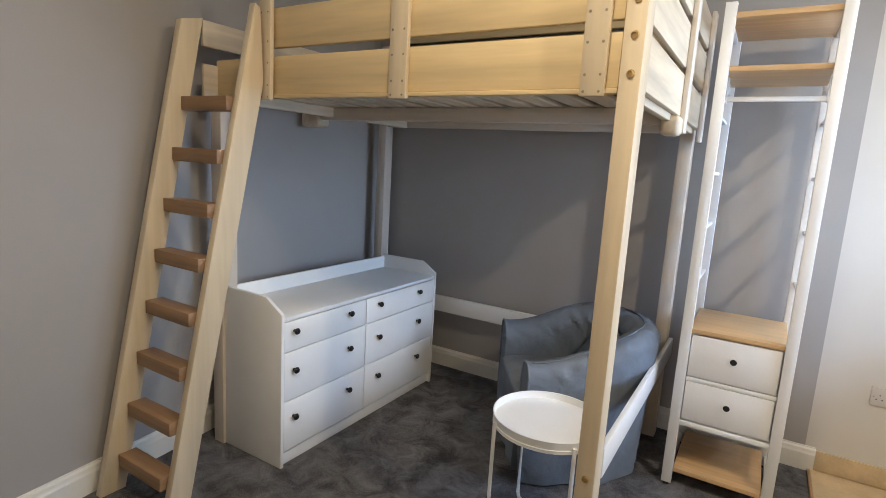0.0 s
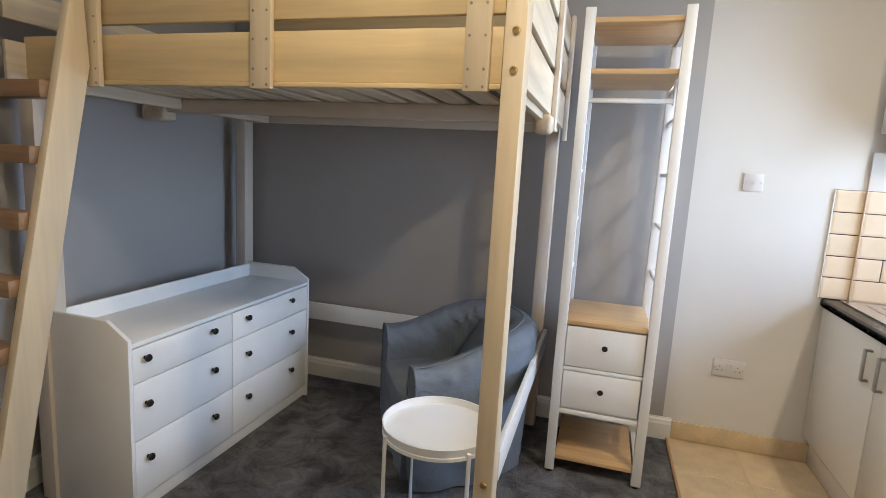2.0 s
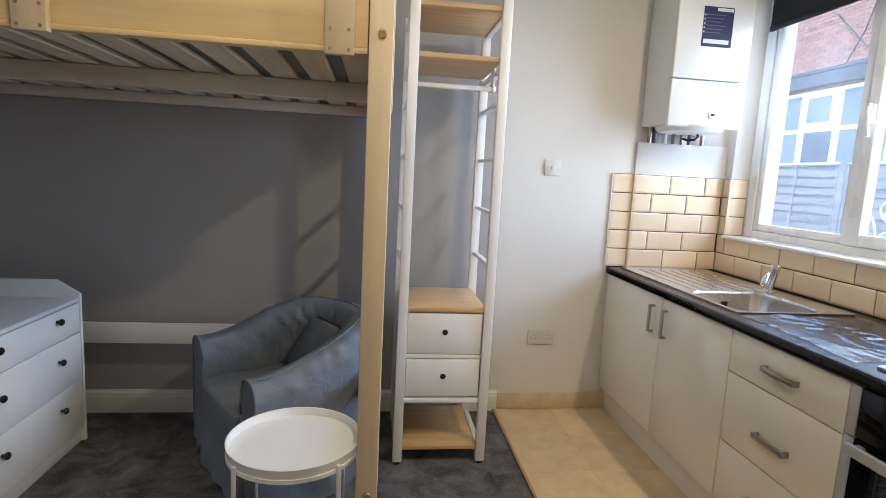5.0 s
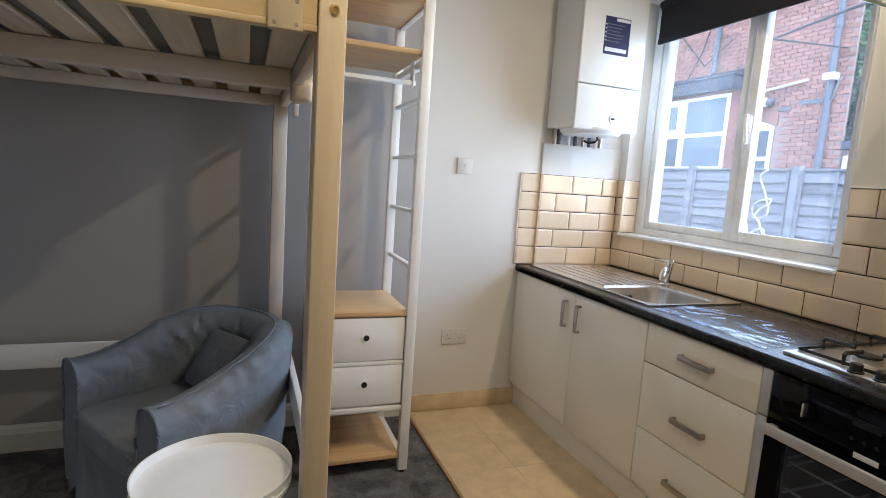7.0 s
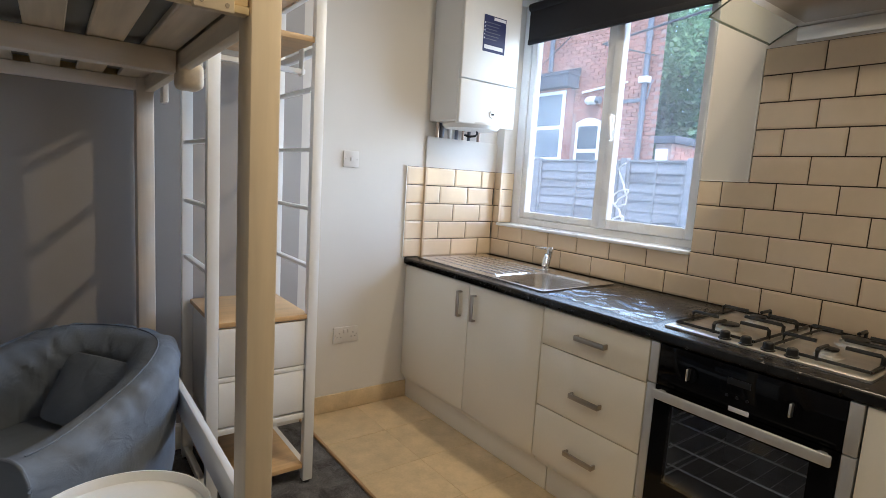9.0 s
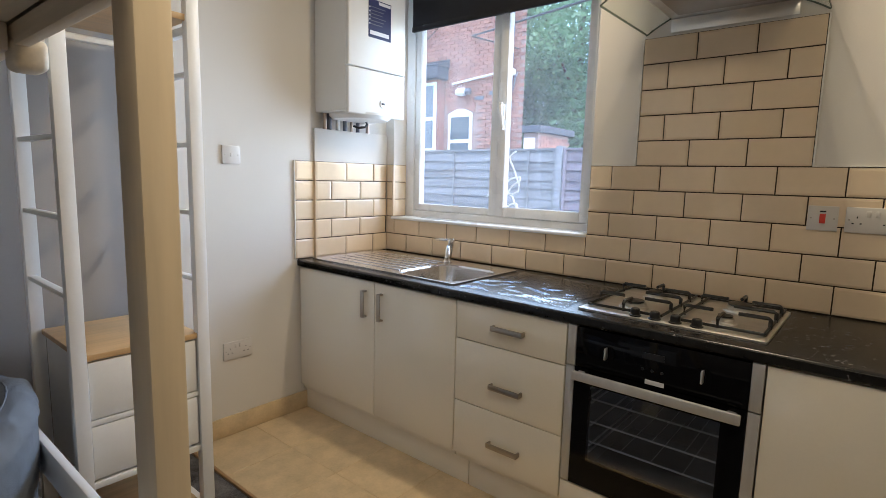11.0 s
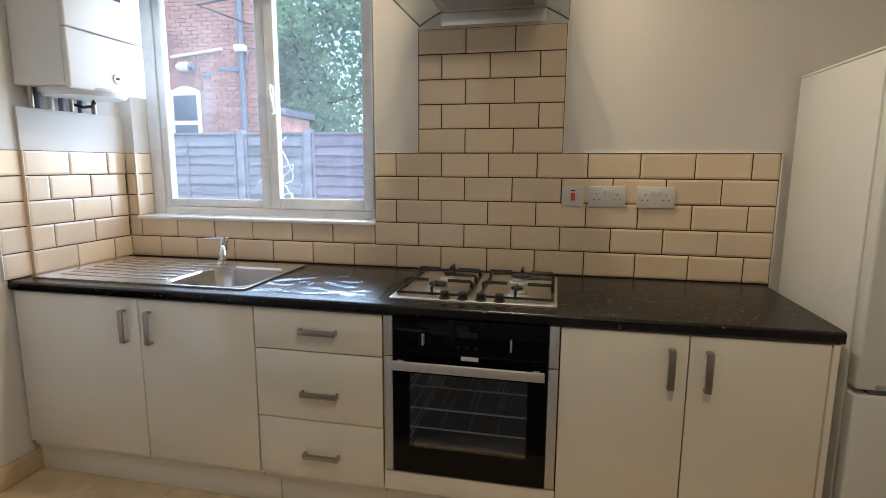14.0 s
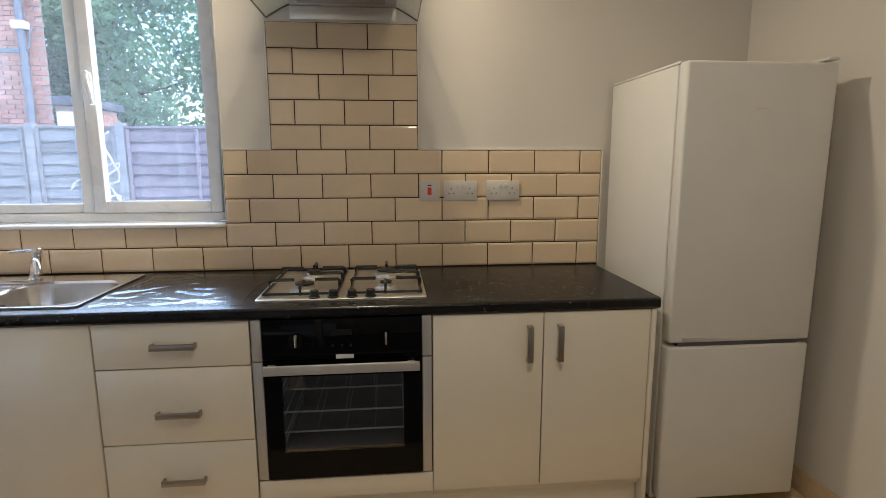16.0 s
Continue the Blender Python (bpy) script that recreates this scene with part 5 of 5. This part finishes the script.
gb = bmesh.new()
TE = -3.045
BXF = -0.014
bx(gb, -0.0035, 0.0, TE, BXF - 0.004, WT - 0.03, Z0 + 2 * PZ)
bx(gb, -0.0035, 0.0, WY1, BXF - 0.004, Z0 + 2 * PZ, Z0 + 5 * PZ)
bx(gb, -0.0035, 0.0, TE, WY0, Z0 + 2 * PZ, Z0 + 5 * PZ)
bx(gb, -0.0035, 0.0, -2.203, -1.568, Z0 + 5 * PZ, Z0 + 10 * PZ)
back = single("grout_bed", gb, M_GROUT, "dark grout between the wall tiles", "grout", "structure")
for r in range(10):
    o = -1.568 - (0 if r % 2 else PY / 2)
    if r < 2:
        row_tiles(back, "x", -0.0032, r, TE, BXF - 0.003, o)
    elif r < 5:
        row_tiles(back, "x", -0.0032, r, TE, WY0, o)
        row_tiles(back, "x", -0.0032, r, WY1, BXF - 0.003, WY1)
    else:
        row_tiles(back, "x", -0.0032, r, -2.203, -1.568, o)
# boxed-in pipes in the corner, tiled below and white above
single("pipe_boxing", block(-0.545, -0.0005, BXF, -0.0005, WT - 0.03, 1.572, 0.002), M_WHITE, "white boxed-in pipe duct under the boiler", "boxing", "structure")
gb = bmesh.new()
bx(gb, -0.545, -0.009, BXF - 0.0035, BXF - 0.0002, WT, Z0 + 5 * PZ)
bx(gb, -0.668, -0.5455, -0.0035, -0.0002, WT, Z0 + 5 * PZ)
gback = single("grout_bed_corner", gb, M_GROUT, "dark grout between the corner wall tiles", "grout", "structure")
for r in range(5):
    row_tiles(gback, "y", BXF - 0.0032, r, -0.545, -0.009, -0.545 - (PY / 2 if r % 2 else 0))
    row_tiles(gback, "y", -0.0032, r, -0.668, -0.5458, -0.668)
gb = bmesh.new()
bx(gb, 0.0, FX0 - 0.002, WY1 - 0.004, WY1 - 0.0005, WZ0 + 0.016, Z0 + 5 * PZ)
rback = single("grout_bed_reveal", gb, M_GROUT, "dark grout between the window reveal tiles", "grout", "structure")
for r in range(2, 5):
    row_tiles(rback, "y", WY1 - 0.0038, r, 0.0, FX0 - 0.002, 0.0)
single("tile_trim", block(-0.0115, 0.004, WY1 - 0.0105, WY1 - 0.0005, WZ0 + 0.017, Z0 + 5 * PZ, 0.001), M_TILE, "cream tile edge at the window reveal", "trim", "structure")
single("tile_trim", block(-0.549, -0.5452, BXF - 0.0105, -0.0036, WT, Z0 + 5 * PZ, 0.001), M_TILE, "pale plastic tile edging strip", "trim", "structure")
# metal tile edging
for nm, b in (("tile_trim", block(-0.011, 0, TE - 0.005, TE - 0.0005, WT, Z0 + 5 * PZ, 0.001)), ("tile_trim", block(-0.011, 0, -2.208, -2.2035, Z0 + 5 * PZ, Z0 + 10 * PZ, 0.001)), ("tile_trim", block(-0.011, 0, -1.5675, -1.563, Z0 + 5 * PZ, Z0 + 10 * PZ, 0.001)), ("tile_trim", block(-0.011, 0, -1.563, WY0, Z0 + 5 * PZ, Z0 + 5 * PZ + 0.004, 0.001)), ("tile_trim", block(-0.011, 0, TE, -2.208, Z0 + 5 * PZ, Z0 + 5 * PZ + 0.004, 0.001)), ("tile_trim", block(-0.673, -0.6685, -0.011, 0, WT, Z0 + 5 * PZ, 0.001))):
    single(nm, b, M_TRIM, "pale plastic tile edging strip", "trim", "structure")
# kitchen floor tiles
FT = 0.33
fm = {}
i = 0
x = EDGE
while x < -0.001:
    x1 = min(x + FT, 0)
    y = -0.013
    while y > NEAR:
        y1 = max(y - FT, NEAR)
        key = (round(x1 - x, 3), round(y - y1, 3))
        if key not in fm:
            w, h = (x1 - x - 0.002) / 2, (y - y1 - 0.002) / 2
            fm[key] = to_mesh("floor_tile", block(-w, w, -h, h, -0.006, 0.0, 0.0015, 1), M_VINYL, False)
        piece("floor_tile", fm[key], kfloor, ((x + x1) / 2, (y + y1) / 2, KF))
        y = y1
    x = x1
# bricks of the neighbouring house, the stretch seen through the window
bb = to_mesh("brick", block(-0.012, 0.012, -0.1065, 0.1065, -0.0315, 0.0315, 0.003, 1), M_BRICK, False)
single_count = 0
rest_v, rest_f = [], []
for r in range(70):
    z = 1.55 + r * 0.075
    if z > HH - 0.04:
        break
    y = HYE + (0.11 if r % 2 else 0.0)
    while y < 9.5:
        c = y + 0.1065
        y += 0.225
        if AY0 - 0.16 < c < AY1 + 0.12 and AZ0 < z < AZ1 + 0.2:
            continue
        if c > 5.45 and z < 3.75:
            continue
        if c < 5.2 and z < 2.95 and single_count < 300:
            piece("brick", bb, wall, (HX + 0.004, c, z))
            single_count += 1
            continue
        i = len(rest_v)
        w, h = 0.1065, 0.0325
        rest_v += [(HX - 0.006, c - w, z - h), (HX - 0.006, c + w, z - h), (HX - 0.006, c + w, z + h), (HX - 0.006, c - w, z + h), (HX + 0.013, c - w, z - h), (HX + 0.013, c + w, z - h), (HX + 0.013, c + w, z + h), (HX + 0.013, c - w, z + h)]
        rest_f += [(i + 3, i + 2, i + 1, i), (i, i + 1, i + 5, i + 4), (i + 1, i + 2, i + 6, i + 5), (i + 2, i + 3, i + 7, i + 6), (i + 3, i, i + 4, i + 7)]
shed_v, shed_f = [], []
for r in range(10):
    z = 1.50 + r * 0.075
    x = 7.06 + (0.11 if r % 2 else 0.0)
    while x < 8.2:
        i = len(shed_v)
        shed_v += [(xx, yy, zz) for yy in (3.006, 3.03) for xx, zz in ((x, z - 0.0325), (x + 0.213, z - 0.0325), (x + 0.213, z + 0.0325), (x, z + 0.0325))]
        shed_f += [(i, i + 1, i + 2, i + 3), (i, i + 4, i + 5, i + 1), (i + 1, i + 5, i + 6, i + 2), (i + 2, i + 6, i + 7, i + 3), (i + 3, i + 7, i + 4, i)]
        x += 0.225
me = bpy.data.meshes.new("upper_bricks")
me.from_pydata(rest_v, [], rest_f)
M_BRICK2 = M_BRICK.copy()
M_BRICK2.name = "red_brick_course"
nt = M_BRICK2.node_tree
geo = nt.nodes.new("ShaderNodeNewGeometry")
for node in nt.nodes:
    if node.type == "MAP_RANGE" and node.inputs[0].is_linked and node.inputs[0].links[0].from_node.type == "OBJECT_INFO":
        nt.links.new(geo.outputs["Random Per Island"], node.inputs[0])
me.materials.append(M_BRICK2)
ub = new("upper_bricks", me)
ub.parent = house
ub.matrix_parent_inverse = Matrix.Translation(-house.location)
tagged(ub, kind="stuff")
me = bpy.data.meshes.new("course_bricks")
me.from_pydata(shed_v, [], shed_f)
me.materials.append(M_BRICK2)
ub = new("course_bricks", me)
ub.parent = shed
ub.matrix_parent_inverse = Matrix.Translation(-shed.location)
tagged(ub, kind="stuff")
